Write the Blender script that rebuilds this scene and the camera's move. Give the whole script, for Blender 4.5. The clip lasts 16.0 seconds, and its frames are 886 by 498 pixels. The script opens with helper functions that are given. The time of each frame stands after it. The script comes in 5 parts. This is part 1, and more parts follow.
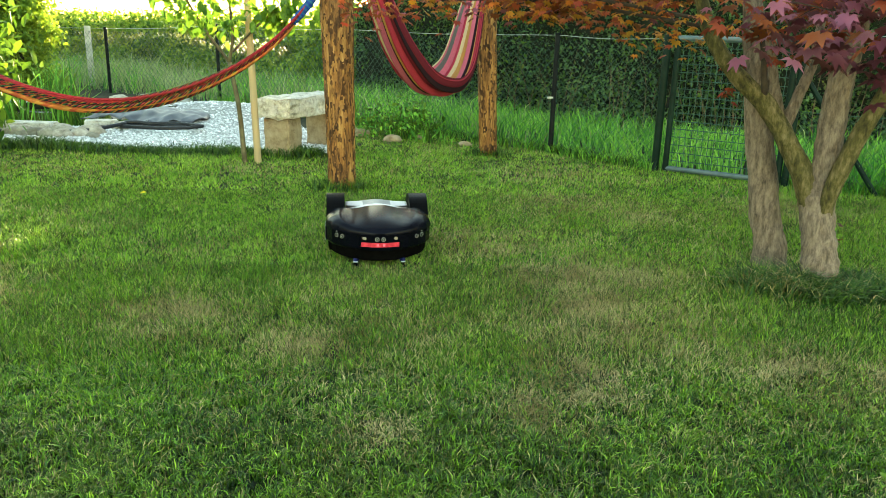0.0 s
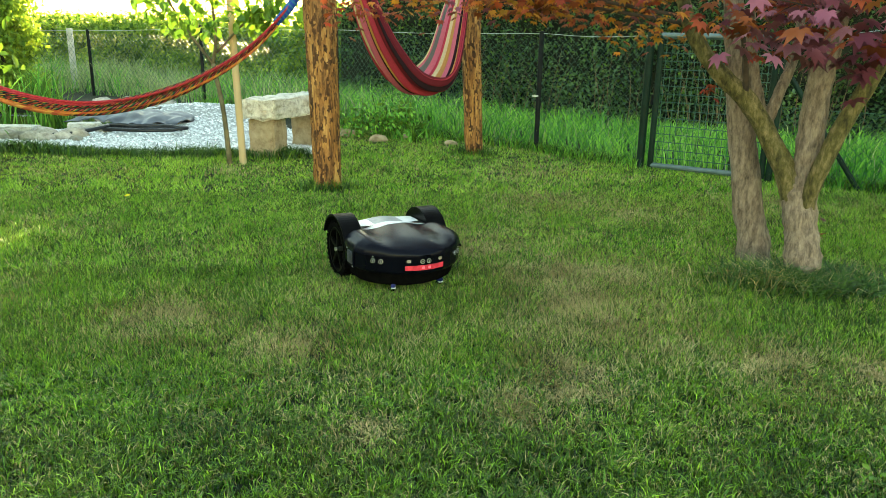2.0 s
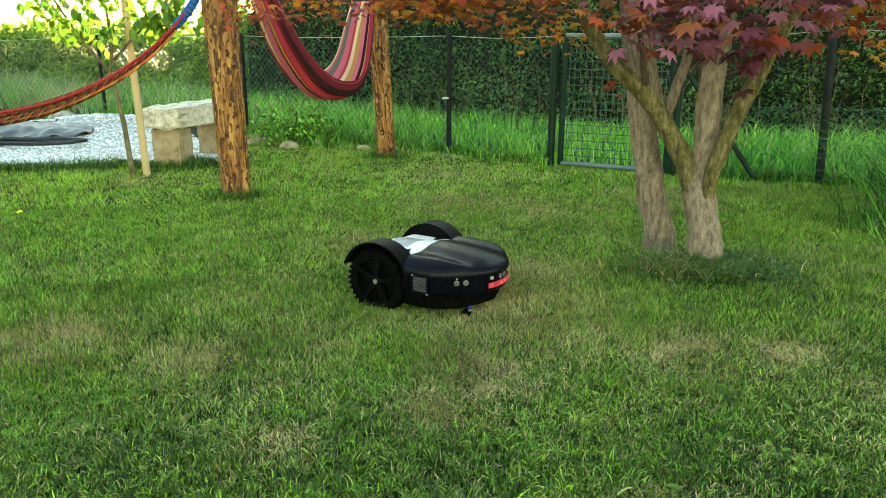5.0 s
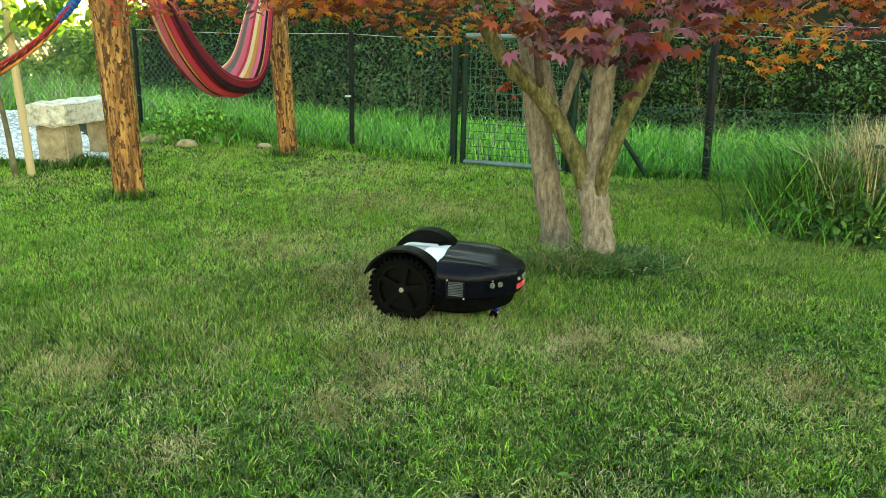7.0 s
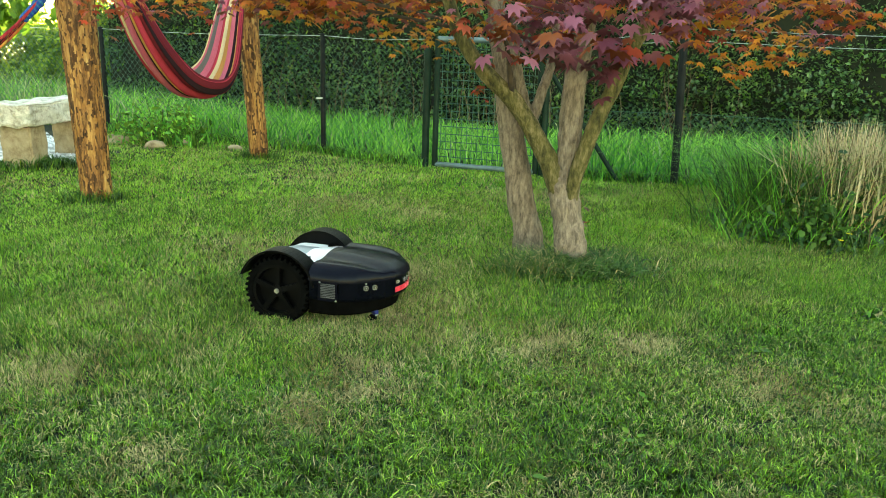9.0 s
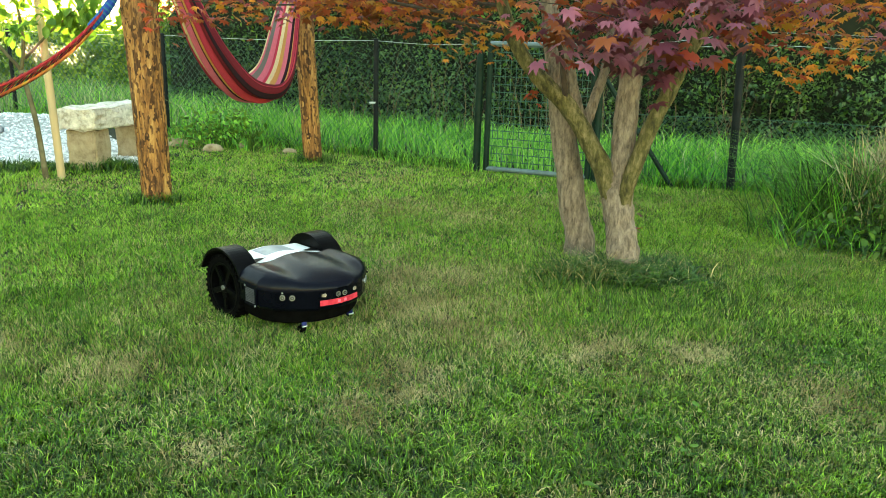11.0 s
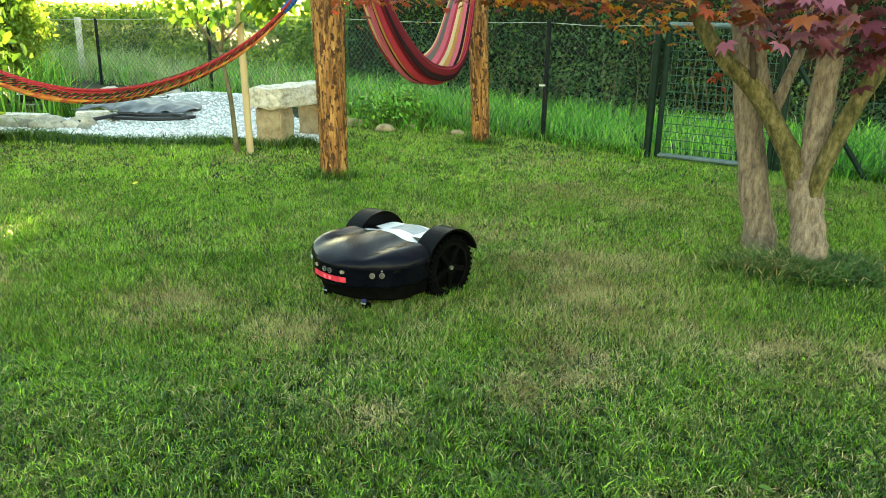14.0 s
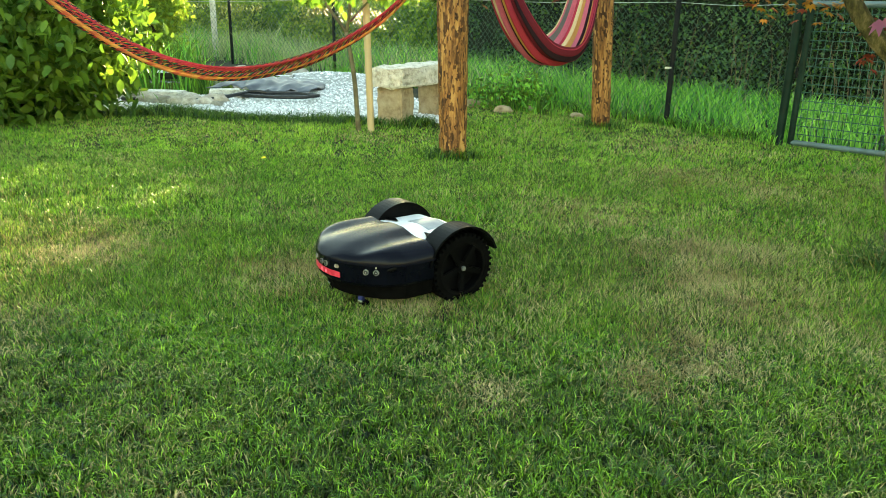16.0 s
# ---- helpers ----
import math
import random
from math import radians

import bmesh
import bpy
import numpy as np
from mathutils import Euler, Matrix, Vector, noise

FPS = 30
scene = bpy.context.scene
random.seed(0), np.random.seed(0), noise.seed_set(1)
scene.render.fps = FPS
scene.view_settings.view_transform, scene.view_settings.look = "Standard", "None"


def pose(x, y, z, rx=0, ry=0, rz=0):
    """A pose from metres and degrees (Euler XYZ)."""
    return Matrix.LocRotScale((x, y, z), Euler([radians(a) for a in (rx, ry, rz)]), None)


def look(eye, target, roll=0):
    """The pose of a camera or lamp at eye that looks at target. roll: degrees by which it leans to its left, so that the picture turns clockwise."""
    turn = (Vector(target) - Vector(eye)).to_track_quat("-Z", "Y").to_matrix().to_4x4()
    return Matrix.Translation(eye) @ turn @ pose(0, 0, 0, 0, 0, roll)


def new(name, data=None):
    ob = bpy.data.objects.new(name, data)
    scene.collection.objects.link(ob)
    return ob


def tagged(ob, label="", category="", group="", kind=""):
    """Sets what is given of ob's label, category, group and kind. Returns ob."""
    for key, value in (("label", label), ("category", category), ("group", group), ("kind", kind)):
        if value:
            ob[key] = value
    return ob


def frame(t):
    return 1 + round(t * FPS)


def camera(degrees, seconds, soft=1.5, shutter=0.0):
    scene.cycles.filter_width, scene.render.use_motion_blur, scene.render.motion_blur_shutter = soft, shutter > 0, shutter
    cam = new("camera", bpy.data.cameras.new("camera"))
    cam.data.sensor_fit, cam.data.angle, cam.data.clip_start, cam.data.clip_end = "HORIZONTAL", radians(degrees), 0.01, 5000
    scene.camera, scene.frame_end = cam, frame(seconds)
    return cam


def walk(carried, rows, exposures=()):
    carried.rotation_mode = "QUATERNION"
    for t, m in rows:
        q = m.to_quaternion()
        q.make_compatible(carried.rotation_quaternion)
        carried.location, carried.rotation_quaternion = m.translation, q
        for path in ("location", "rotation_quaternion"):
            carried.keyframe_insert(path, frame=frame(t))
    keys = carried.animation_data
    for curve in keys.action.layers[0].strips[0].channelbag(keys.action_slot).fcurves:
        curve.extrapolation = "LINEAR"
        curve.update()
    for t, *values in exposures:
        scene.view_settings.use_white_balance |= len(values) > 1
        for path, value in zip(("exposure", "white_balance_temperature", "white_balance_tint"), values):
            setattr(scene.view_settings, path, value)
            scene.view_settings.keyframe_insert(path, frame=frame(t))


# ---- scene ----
cam = camera(60.4, 16.0, soft=0.55)
PATH = [
    (0, (0.015, 0.027, 1.165), (0.131, 1.946, 0.615), 1.7),
    (0.5, (0.019, 0.029, 1.164), (0.138, 1.949, 0.615), 1.6),
    (1, (0.024, 0.031, 1.164), (0.147, 1.95, 0.615), 1.4),
    (1.5, (0.026, 0.029, 1.164), (0.152, 1.947, 0.611), 1.1),
    (2, (0.029, 0.024, 1.165), (0.175, 1.941, 0.614), 1.2),
    (2.5, (0.035, 0.026, 1.163), (0.209, 1.942, 0.615), 1.3),
    (3, (0.044, 0.028, 1.161), (0.242, 1.942, 0.617), 1.3),
    (3.5, (0.052, 0.039, 1.157), (0.285, 1.95, 0.615), 1.1),
    (4, (0.061, 0.041, 1.154), (0.33, 1.948, 0.613), 1.0),
    (4.2, (0.062, 0.049, 1.136), (0.346, 1.955, 0.601), 0.8),
    (6.5, (0.108, 0.021, 1.154), (0.621, 1.877, 0.613), 1.0),
    (7, (0.108, 0.015, 1.156), (0.69, 1.851, 0.618), 1.4),
    (7.5, (0.112, 0.018, 1.157), (0.755, 1.834, 0.622), 1.8),
    (8, (0.107, 0.022, 1.153), (0.768, 1.834, 0.622), 2.0),
    (10.3, (0.089, 0.004, 1.172), (0.685, 1.839, 0.645), 1.9),
    (10.5, (0.09, 0.009, 1.165), (0.665, 1.851, 0.639), 1.8),
    (11, (0.083, 0.008, 1.164), (0.616, 1.863, 0.64), 1.7),
    (11.5, (0.082, 0.004, 1.161), (0.543, 1.875, 0.626), 1.6),
    (12, (0.078, 0.006, 1.157), (0.466, 1.887, 0.597), 1.7),
    (12.5, (0.061, 0.011, 1.157), (0.366, 1.902, 0.58), 1.9),
    (13, (0.052, 0.014, 1.157), (0.282, 1.914, 0.579), 1.9),
    (13.5, (0.046, 0.009, 1.157), (0.23, 1.915, 0.58), 1.6),
    (14, (0.031, 0.005, 1.153), (0.16, 1.917, 0.579), 1.3),
    (14.5, (0.018, 0.002, 1.146), (0.052, 1.917, 0.57), 0.6),
    (15, (0.008, 0.001, 1.142), (-0.018, 1.911, 0.551), 1.1),
    (15.5, (0.001, -0.003, 1.141), (-0.08, 1.901, 0.535), 1.1),
    (16, (-0.014, 0.005, 1.136), (-0.168, 1.9, 0.515), 1.1),
]
# the film brightens a little while it looks towards the shaded hedge
STOPS = [(0, 3.34), (4, 3.38), (6.5, 3.58), (8, 3.62), (12, 3.65), (14, 3.56), (16, 3.44)]
walk(cam, [(t, look(eye, target, roll)) for t, eye, target, roll in PATH], STOPS)

# ---- world, sun, exposure ----
SUN_TO = Vector((0.02, 0.99, 0.108)).normalized()
world = bpy.data.worlds.new("sky")
scene.world = world
world.use_nodes = True
wn = world.node_tree.nodes
sky = wn.new("ShaderNodeTexSky")
sky.sky_type, sky.sun_disc = "NISHITA", False
sky.sun_elevation, sky.sun_rotation = math.asin(SUN_TO.z), math.atan2(SUN_TO.x, SUN_TO.y)
sky.air_density, sky.dust_density, sky.ozone_density = 1.0, 0.15, 1.0
world.node_tree.links.new(sky.outputs[0], wn["Background"].inputs[0])
wn["Background"].inputs[1].default_value = 0.15
sun = new("sun", bpy.data.lights.new("sun", "SUN"))
sun.data.energy, sun.data.angle, sun.data.color = 4.8, radians(0.6), (1.0, 0.80, 0.48)
sun.matrix_world = look((0, 0, 8), Vector((0, 0, 8)) - SUN_TO)
scene.view_settings.use_white_balance = True
scene.view_settings.white_balance_temperature, scene.view_settings.white_balance_tint = 8650, -2

rng = np.random.default_rng(7)


# ---- materials ----
def mat(name, c1, c2, scale=6.0, rough=0.7, bump=0.2, bump_scale=60.0, metal=0.0, c3=None, stretch=(1, 1, 1), island=0.0, trans=0.0, spec=0.3, detail=6.0, lo=0.35, hi=0.65, emit=None, coat=0.0, obj_random=0.0, constant=False):
    m = bpy.data.materials.new(name)
    m.use_nodes = True
    nt = m.node_tree
    n, l = nt.nodes, nt.links
    p = n["Principled BSDF"]
    tc, mp, no, ra = n.new("ShaderNodeTexCoord"), n.new("ShaderNodeMapping"), n.new("ShaderNodeTexNoise"), n.new("ShaderNodeValToRGB")
    mp.inputs["Scale"].default_value = stretch
    no.inputs["Scale"].default_value, no.inputs["Detail"].default_value = scale, detail
    l.new(tc.outputs["Object"], mp.inputs[0])
    l.new(mp.outputs[0], no.inputs["Vector"])
    l.new(no.outputs["Fac"], ra.inputs[0])
    no.inputs["Roughness"].default_value = 0.72 if detail > 8 else 0.5
    e = ra.color_ramp.elements
    e[0].position, e[0].color, e[1].position, e[1].color = lo, (*c1, 1), hi, (*c2, 1)
    if c3:
        k = e.new((lo + hi) / 2)
        k.color = (*c3, 1)
    if constant:
        ra.color_ramp.interpolation = "EASE"
    col = ra.outputs[0]
    for amount, kind in ((island, "island"), (obj_random, "object")):
        if amount:
            src = n.new("ShaderNodeNewGeometry").outputs["Random Per Island"] if kind == "island" else n.new("ShaderNodeObjectInfo").outputs["Random"]
            mr, hs = n.new("ShaderNodeMapRange"), n.new("ShaderNodeHueSaturation")
            mr.inputs["To Min"].default_value, mr.inputs["To Max"].default_value = 1 - amount, 1 + amount
            l.new(src, mr.inputs["Value"])
            l.new(mr.outputs[0], hs.inputs["Value"])
            hm = n.new("ShaderNodeMapRange")
            hm.inputs["To Min"].default_value, hm.inputs["To Max"].default_value = 0.5 + amount * 0.05, 0.5 - amount * 0.05
            l.new(src, hm.inputs["Value"])
            l.new(hm.outputs[0], hs.inputs["Hue"])
            l.new(col, hs.inputs["Color"])
            col = hs.outputs[0]
    l.new(col, p.inputs["Base Color"])
    p.inputs["Roughness"].default_value, p.inputs["Metallic"].default_value = rough, metal
    p.inputs["Specular IOR Level"].default_value, p.inputs["Coat Weight"].default_value = spec, coat
    if bump:
        bn, bu = n.new("ShaderNodeTexNoise"), n.new("ShaderNodeBump")
        bn.inputs["Scale"].default_value, bn.inputs["Detail"].default_value = bump_scale, 4.0
        l.new(mp.outputs[0], bn.inputs["Vector"])
        bu.inputs["Strength"].default_value, bu.inputs["Distance"].default_value = bump, 0.01
        l.new(bn.outputs["Fac"], bu.inputs["Height"])
        l.new(bu.outputs[0], p.inputs["Normal"])
    if emit:
        p.inputs["Emission Color"].default_value, p.inputs["Emission Strength"].default_value = (*emit[0], 1), emit[1]
    if trans:
        tr, mx = n.new("ShaderNodeBsdfTranslucent"), n.new("ShaderNodeMixShader")
        l.new(col, tr.inputs[0])
        mx.inputs[0].default_value = trans
        l.new(p.outputs[0], mx.inputs[1])
        l.new(tr.outputs[0], mx.inputs[2])
        l.new(mx.outputs[0], n["Material Output"].inputs[0])
    return m


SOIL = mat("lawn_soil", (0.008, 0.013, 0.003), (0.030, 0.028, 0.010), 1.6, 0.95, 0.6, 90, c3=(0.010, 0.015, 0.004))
BLADE = mat("grass_blade", (0.018, 0.072, 0.004), (0.070, 0.175, 0.009), 1.1, 0.36, 0, island=0.95, trans=0.12, spec=0.38)
BLADE_LIGHT = mat("grass_light", (0.145, 0.345, 0.022), (0.310, 0.520, 0.060), 2.0, 0.36, 0, island=0.45, trans=0.2, spec=0.45)
BLADE_DULL = mat("grass_dull", (0.026, 0.056, 0.008), (0.080, 0.122, 0.020), 2.0, 0.45, 0, island=0.8, trans=0.14)
STRAW = mat("grass_straw", (0.26, 0.20, 0.08), (0.52, 0.42, 0.21), 3.0, 0.65, 0, island=0.55, trans=0.18)
MEADOW = mat("meadow_blade", (0.100, 0.350, 0.040), (0.230, 0.520, 0.085), 0.6, 0.45, 0, island=0.55, trans=0.38)
# seed grass, its colour lifted for the sun behind it
MEADOW_PALE = mat("meadow_seed_grass_backlit", (0.26, 0.33, 0.13), (0.44, 0.48, 0.24), 2.0, 0.6, 0, island=0.35, trans=0.35)
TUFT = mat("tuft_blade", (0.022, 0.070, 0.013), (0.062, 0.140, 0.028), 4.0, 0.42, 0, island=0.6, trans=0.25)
CANE = mat("dry_cane", (0.36, 0.28, 0.16), (0.54, 0.44, 0.29), 5.0, 0.75, 0, island=0.3, trans=0.1)
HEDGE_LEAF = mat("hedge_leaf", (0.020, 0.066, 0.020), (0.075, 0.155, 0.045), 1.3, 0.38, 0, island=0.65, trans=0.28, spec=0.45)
# hedge leaf with the sun's yellow brightness put into its colour
HEDGE_SUNLIT = mat("hedge_leaf_sunlit", (0.13, 0.24, 0.03), (0.28, 0.38, 0.06), 1.3, 0.5, 0, island=0.35, trans=0.45)
# near-black, paints the shade deep inside the tall hedge
HEDGE_SHADE = mat("hedge_inner_shade", (0.004, 0.007, 0.003), (0.012, 0.015, 0.007), 3, 0.95, 0.4, 20)
BUSH_LEAF = mat("bush_leaf", (0.050, 0.120, 0.018), (0.130, 0.230, 0.030), 1.2, 0.45, 0, island=0.35, trans=0.45)
YOUNG_LEAF = mat("young_tree_leaf", (0.060, 0.150, 0.022), (0.150, 0.270, 0.036), 3, 0.45, 0, island=0.3, trans=0.45)
MAPLE_DARK = mat("maple_leaf_purple", (0.165, 0.042, 0.066), (0.320, 0.105, 0.145), 2.2, 0.45, 0, island=0.35, trans=0.38)
MAPLE_RED = mat("maple_leaf_red", (0.230, 0.045, 0.022), (0.380, 0.100, 0.035), 2.2, 0.5, 0, island=0.3, trans=0.45)
# orange leaf colour includes the glow of light from behind
MAPLE_ORANGE = mat("maple_leaf_orange", (0.460, 0.130, 0.020), (0.600, 0.270, 0.045), 2.2, 0.5, 0, island=0.3, trans=0.45)
MAPLE_BARK = mat("maple_bark", (0.060, 0.043, 0.032), (0.300, 0.226, 0.172), 46, 0.85, 1.0, 130, c3=(0.175, 0.128, 0.096), stretch=(1, 1, 0.30), detail=14, lo=0.34, hi=0.68)
BRUSH = mat("dry_brush", (0.060, 0.042, 0.024), (0.170, 0.120, 0.070), 12, 0.9, 0)
MAPLE_MOSS = mat("maple_bark_mossy", (0.022, 0.019, 0.006), (0.200, 0.150, 0.080), 30, 0.9, 1.0, 120, c3=(0.085, 0.070, 0.022), stretch=(1, 1, 0.40), detail=14, lo=0.36, hi=0.66)
TWIG = mat("twig_bark", (0.020, 0.013, 0.010), (0.055, 0.038, 0.028), 20, 0.8, 0.3)
STEM = mat("young_stem_bark", (0.070, 0.058, 0.030), (0.160, 0.135, 0.075), 14, 0.8, 0.4)
LOG = mat("peeled_log", (0.060, 0.020, 0.006), (0.470, 0.250, 0.085), 26, 0.6, 1.0, 70, c3=(0.270, 0.112, 0.030), stretch=(1, 1, 0.13), lo=0.37, hi=0.63, detail=13)
LOG_BARK = mat("dark_log_bark", (0.014, 0.006, 0.003), (0.300, 0.140, 0.046), 34, 0.85, 1.0, 90, c3=(0.090, 0.036, 0.013), stretch=(1, 1, 0.22), lo=0.36, hi=0.66, detail=13)
STAKE = mat("stake_wood", (0.420, 0.300, 0.160), (0.580, 0.440, 0.260), 9, 0.75, 0.3, 60, stretch=(1, 1, 0.1))
BENCH = mat("sandstone", (0.215, 0.150, 0.090), (0.440, 0.345, 0.235), 9, 0.9, 1.0, 34, c3=(0.350, 0.262, 0.170), detail=10)
BENCH_TOP = mat("sandstone_pale", (0.33, 0.285, 0.23), (0.74, 0.69, 0.62), 16, 0.9, 1.0, 34, c3=(0.58, 0.53, 0.465), detail=10, lo=0.36, hi=0.62)
ROCK = mat("garden_rock", (0.20, 0.17, 0.135), (0.54, 0.49, 0.42), 9, 0.9, 0.9, 30, obj_random=0.5, detail=9)
GRAVEL = mat("white_gravel", (0.52, 0.51, 0.51), (0.86, 0.85, 0.85), 30, 0.8, 0.4, 60, island=0.35)
GRAVEL_BED = mat("gravel_bed", (0.20, 0.20, 0.20), (0.52, 0.52, 0.51), 60, 0.9, 1.0, 90)
LINER = mat("pond_liner", (0.050, 0.055, 0.070), (0.130, 0.140, 0.165), 4, 0.5, 0.3, 12)
HOSE = mat("black_hose", (0.010, 0.011, 0.014), (0.022, 0.023, 0.028), 20, 0.4, 0.1)
GREEN_METAL = mat("green_metal", (0.003, 0.012, 0.008), (0.006, 0.022, 0.015), 10, 0.45, 0.1, 80, spec=0.12)
DARK_POST = mat("dark_post", (0.004, 0.006, 0.007), (0.010, 0.013, 0.014), 10, 0.5, 0.15, 60, spec=0.1)
GALV = mat("galvanised_wire", (0.30, 0.33, 0.34), (0.48, 0.51, 0.52), 30, 0.45, 0.1, metal=0.6)
MESH_WIRE = mat("green_wire", (0.022, 0.075, 0.055), (0.045, 0.120, 0.095), 30, 0.4, 0, spec=0.4)
# green gate metal lightened to grey-blue: the sky's reflection is in the colour
RAIL_SKY_SHEEN = mat("gate_rail_sky_sheen", (0.050, 0.085, 0.085), (0.090, 0.135, 0.140), 14, 0.28, 0.1, 80, spec=0.7)
CONCRETE = mat("pale_post", (0.40, 0.38, 0.34), (0.55, 0.53, 0.48), 10, 0.9, 0.4)
PLASTIC = mat("black_plastic", (0.0020, 0.0022, 0.0052), (0.0034, 0.0038, 0.0080), 9, 0.27, 0.04, 14, spec=0.085)
PLASTIC_MATT = mat("black_plastic_matt", (0.0012, 0.0012, 0.0014), (0.0028, 0.0028, 0.0032), 9, 0.34, 0.08, 200, spec=0.05)
SHELL = mat("dark_blue_black_shell", (0.0010, 0.0012, 0.0026), (0.0022, 0.0026, 0.0050), 9, 0.16, 0.03, 20, spec=0.08)
RUBBER = mat("tyre_rubber", (0.0010, 0.0010, 0.0010), (0.0028, 0.0028, 0.0028), 30, 0.8, 0.2, spec=0.02)
PANEL = mat("grey_panel", (0.22, 0.23, 0.25), (0.32, 0.33, 0.35), 20, 0.35, 0.05, 200, spec=0.4)
WHITE = mat("white_plastic", (0.78, 0.74, 0.74), (0.86, 0.83, 0.82), 5, 0.40, 0.03, 200, spec=0.5)
RED = mat("red_light_strip", (0.32, 0.018, 0.035), (0.48, 0.040, 0.062), 60, 0.35, 0.1, emit=((1.0, 0.07, 0.12), 0.012), spec=0.1)
RED_HOT = mat("lit_red_diode", (0.70, 0.09, 0.15), (0.80, 0.14, 0.20), 10, 0.3, 0, emit=((1.0, 0.14, 0.26), 0.030))
BLUE = mat("blue_bracket", (0.003, 0.006, 0.060), (0.006, 0.012, 0.110), 20, 0.4, 0.1, spec=0.15)
STEEL = mat("steel", (0.45, 0.45, 0.45), (0.60, 0.60, 0.60), 30, 0.3, 0.05, metal=0.9)
LENS = mat("sensor_face", (0.02, 0.02, 0.022), (0.05, 0.05, 0.055), 30, 0.3, 0)
LED = mat("white_diode", (0.20, 0.16, 0.12), (0.34, 0.29, 0.24), 50, 0.25, 0)
GRILLE = mat("vent_slat", (0.035, 0.035, 0.040), (0.070, 0.070, 0.078), 30, 0.45, 0)
YELLOW = mat("yellow_petal", (0.75, 0.55, 0.02), (0.85, 0.68, 0.05), 20, 0.6, 0, trans=0.2)
PETAL = mat("white_petal", (0.7, 0.7, 0.66), (0.82, 0.82, 0.78), 20, 0.6, 0, trans=0.2)
WATER = mat("pond_water", (0.012, 0.018, 0.012), (0.022, 0.030, 0.018), 2, 0.04, 0.05, 3, spec=0.6)


def stripes(name, colours, along, rough=0.85, wave=0.0):
    """Cloth dyed in bands; the bands follow the u or the v of the cloth."""
    m = bpy.data.materials.new(name)
    m.use_nodes = True
    n, l = m.node_tree.nodes, m.node_tree.links
    p = n["Principled BSDF"]
    uv, sp, ra = n.new("ShaderNodeTexCoord"), n.new("ShaderNodeSeparateXYZ"), n.new("ShaderNodeValToRGB")
    l.new(uv.outputs["UV"], sp.inputs[0])
    fac = sp.outputs[along]
    if wave:
        fr, mu = n.new("ShaderNodeMath"), n.new("ShaderNodeMath")
        mu.operation, fr.operation = "MULTIPLY", "FRACT"
        mu.inputs[1].default_value = wave
        l.new(fac, mu.inputs[0])
        l.new(mu.outputs[0], fr.inputs[0])
        fac = fr.outputs[0]
    l.new(fac, ra.inputs[0])
    ra.color_ramp.interpolation = "CONSTANT"
    e = ra.color_ramp.elements
    while len(e) < len(colours):
        e.new(0.5)
    for k, (pos, c) in enumerate(colours):
        e[k].position = pos
    for k, (pos, c) in enumerate(colours):
        e[k].color = (*c, 1)
    no, mx = n.new("ShaderNodeTexNoise"), n.new("ShaderNodeMix")
    no.inputs["Scale"].default_value, no.inputs["Detail"].default_value = 120, 4
    mx.data_type, mx.blend_type = "RGBA", "MULTIPLY"
    mx.inputs["Factor"].default_value = 0.35
    l.new(ra.outputs[0], mx.inputs["A"])
    l.new(no.outputs["Fac"], mx.inputs["B"])
    l.new(mx.outputs["Result"], p.inputs["Base Color"])
    p.inputs["Roughness"].default_value, p.inputs["Specular IOR Level"].default_value = rough, 0.15
    tr, ms = n.new("ShaderNodeBsdfTranslucent"), n.new("ShaderNodeMixShader")
    l.new(mx.outputs["Result"], tr.inputs[0])
    ms.inputs[0].default_value = 0.25
    l.new(p.outputs[0], ms.inputs[1])
    l.new(tr.outputs[0], ms.inputs[2])
    l.new(ms.outputs[0], n["Material Output"].inputs[0])
    return m


MAROON, ROSE, PINK, TAN, CREAM, GREY, INK = (0.20, 0.020, 0.034), (0.56, 0.055, 0.100), (0.74, 0.180, 0.270), (0.66, 0.34, 0.12), (0.80, 0.64, 0.40), (0.20, 0.19, 0.19), (0.035, 0.015, 0.022)
CLOTH = stripes("striped_cloth", [(0.0, CREAM), (0.05, PINK), (0.10, GREY), (0.17, PINK), (0.27, ROSE), (0.32, CREAM), (0.38, TAN), (0.43, PINK), (0.52, INK), (0.56, TAN), (0.60, ROSE), (0.68, MAROON), (0.78, INK), (0.83, MAROON), (0.92, ROSE), (0.96, MAROON)], 1)
NET_RED = stripes("red_cord", [(0.0, (0.42, 0.030, 0.045)), (0.6, (0.50, 0.07, 0.07)), (0.8, (0.34, 0.02, 0.035))], 0, wave=70)
NET_MIX = stripes("mixed_cord", [(0.0, (0.02, 0.02, 0.025)), (0.28, (0.02, 0.16, 0.07)), (0.46, (0.62, 0.20, 0.04)), (0.62, (0.03, 0.02, 0.03)), (0.82, (0.60, 0.06, 0.07))], 0, wave=62)
NET_DARK = stripes("dark_cord", [(0.0, (0.03, 0.015, 0.015)), (0.34, (0.55, 0.24, 0.06)), (0.50, (0.02, 0.10, 0.05)), (0.70, (0.28, 0.03, 0.03))], 0, wave=54)
NET_ORANGE = stripes("orange_cord", [(0.0, (0.62, 0.20, 0.06)), (0.5, (0.50, 0.10, 0.05)), (0.75, (0.66, 0.32, 0.08))], 0, wave=22)
NET_BLUE = stripes("blue_cord", [(0.0, (0.02, 0.07, 0.34)), (0.6, (0.03, 0.16, 0.30))], 0, wave=20)


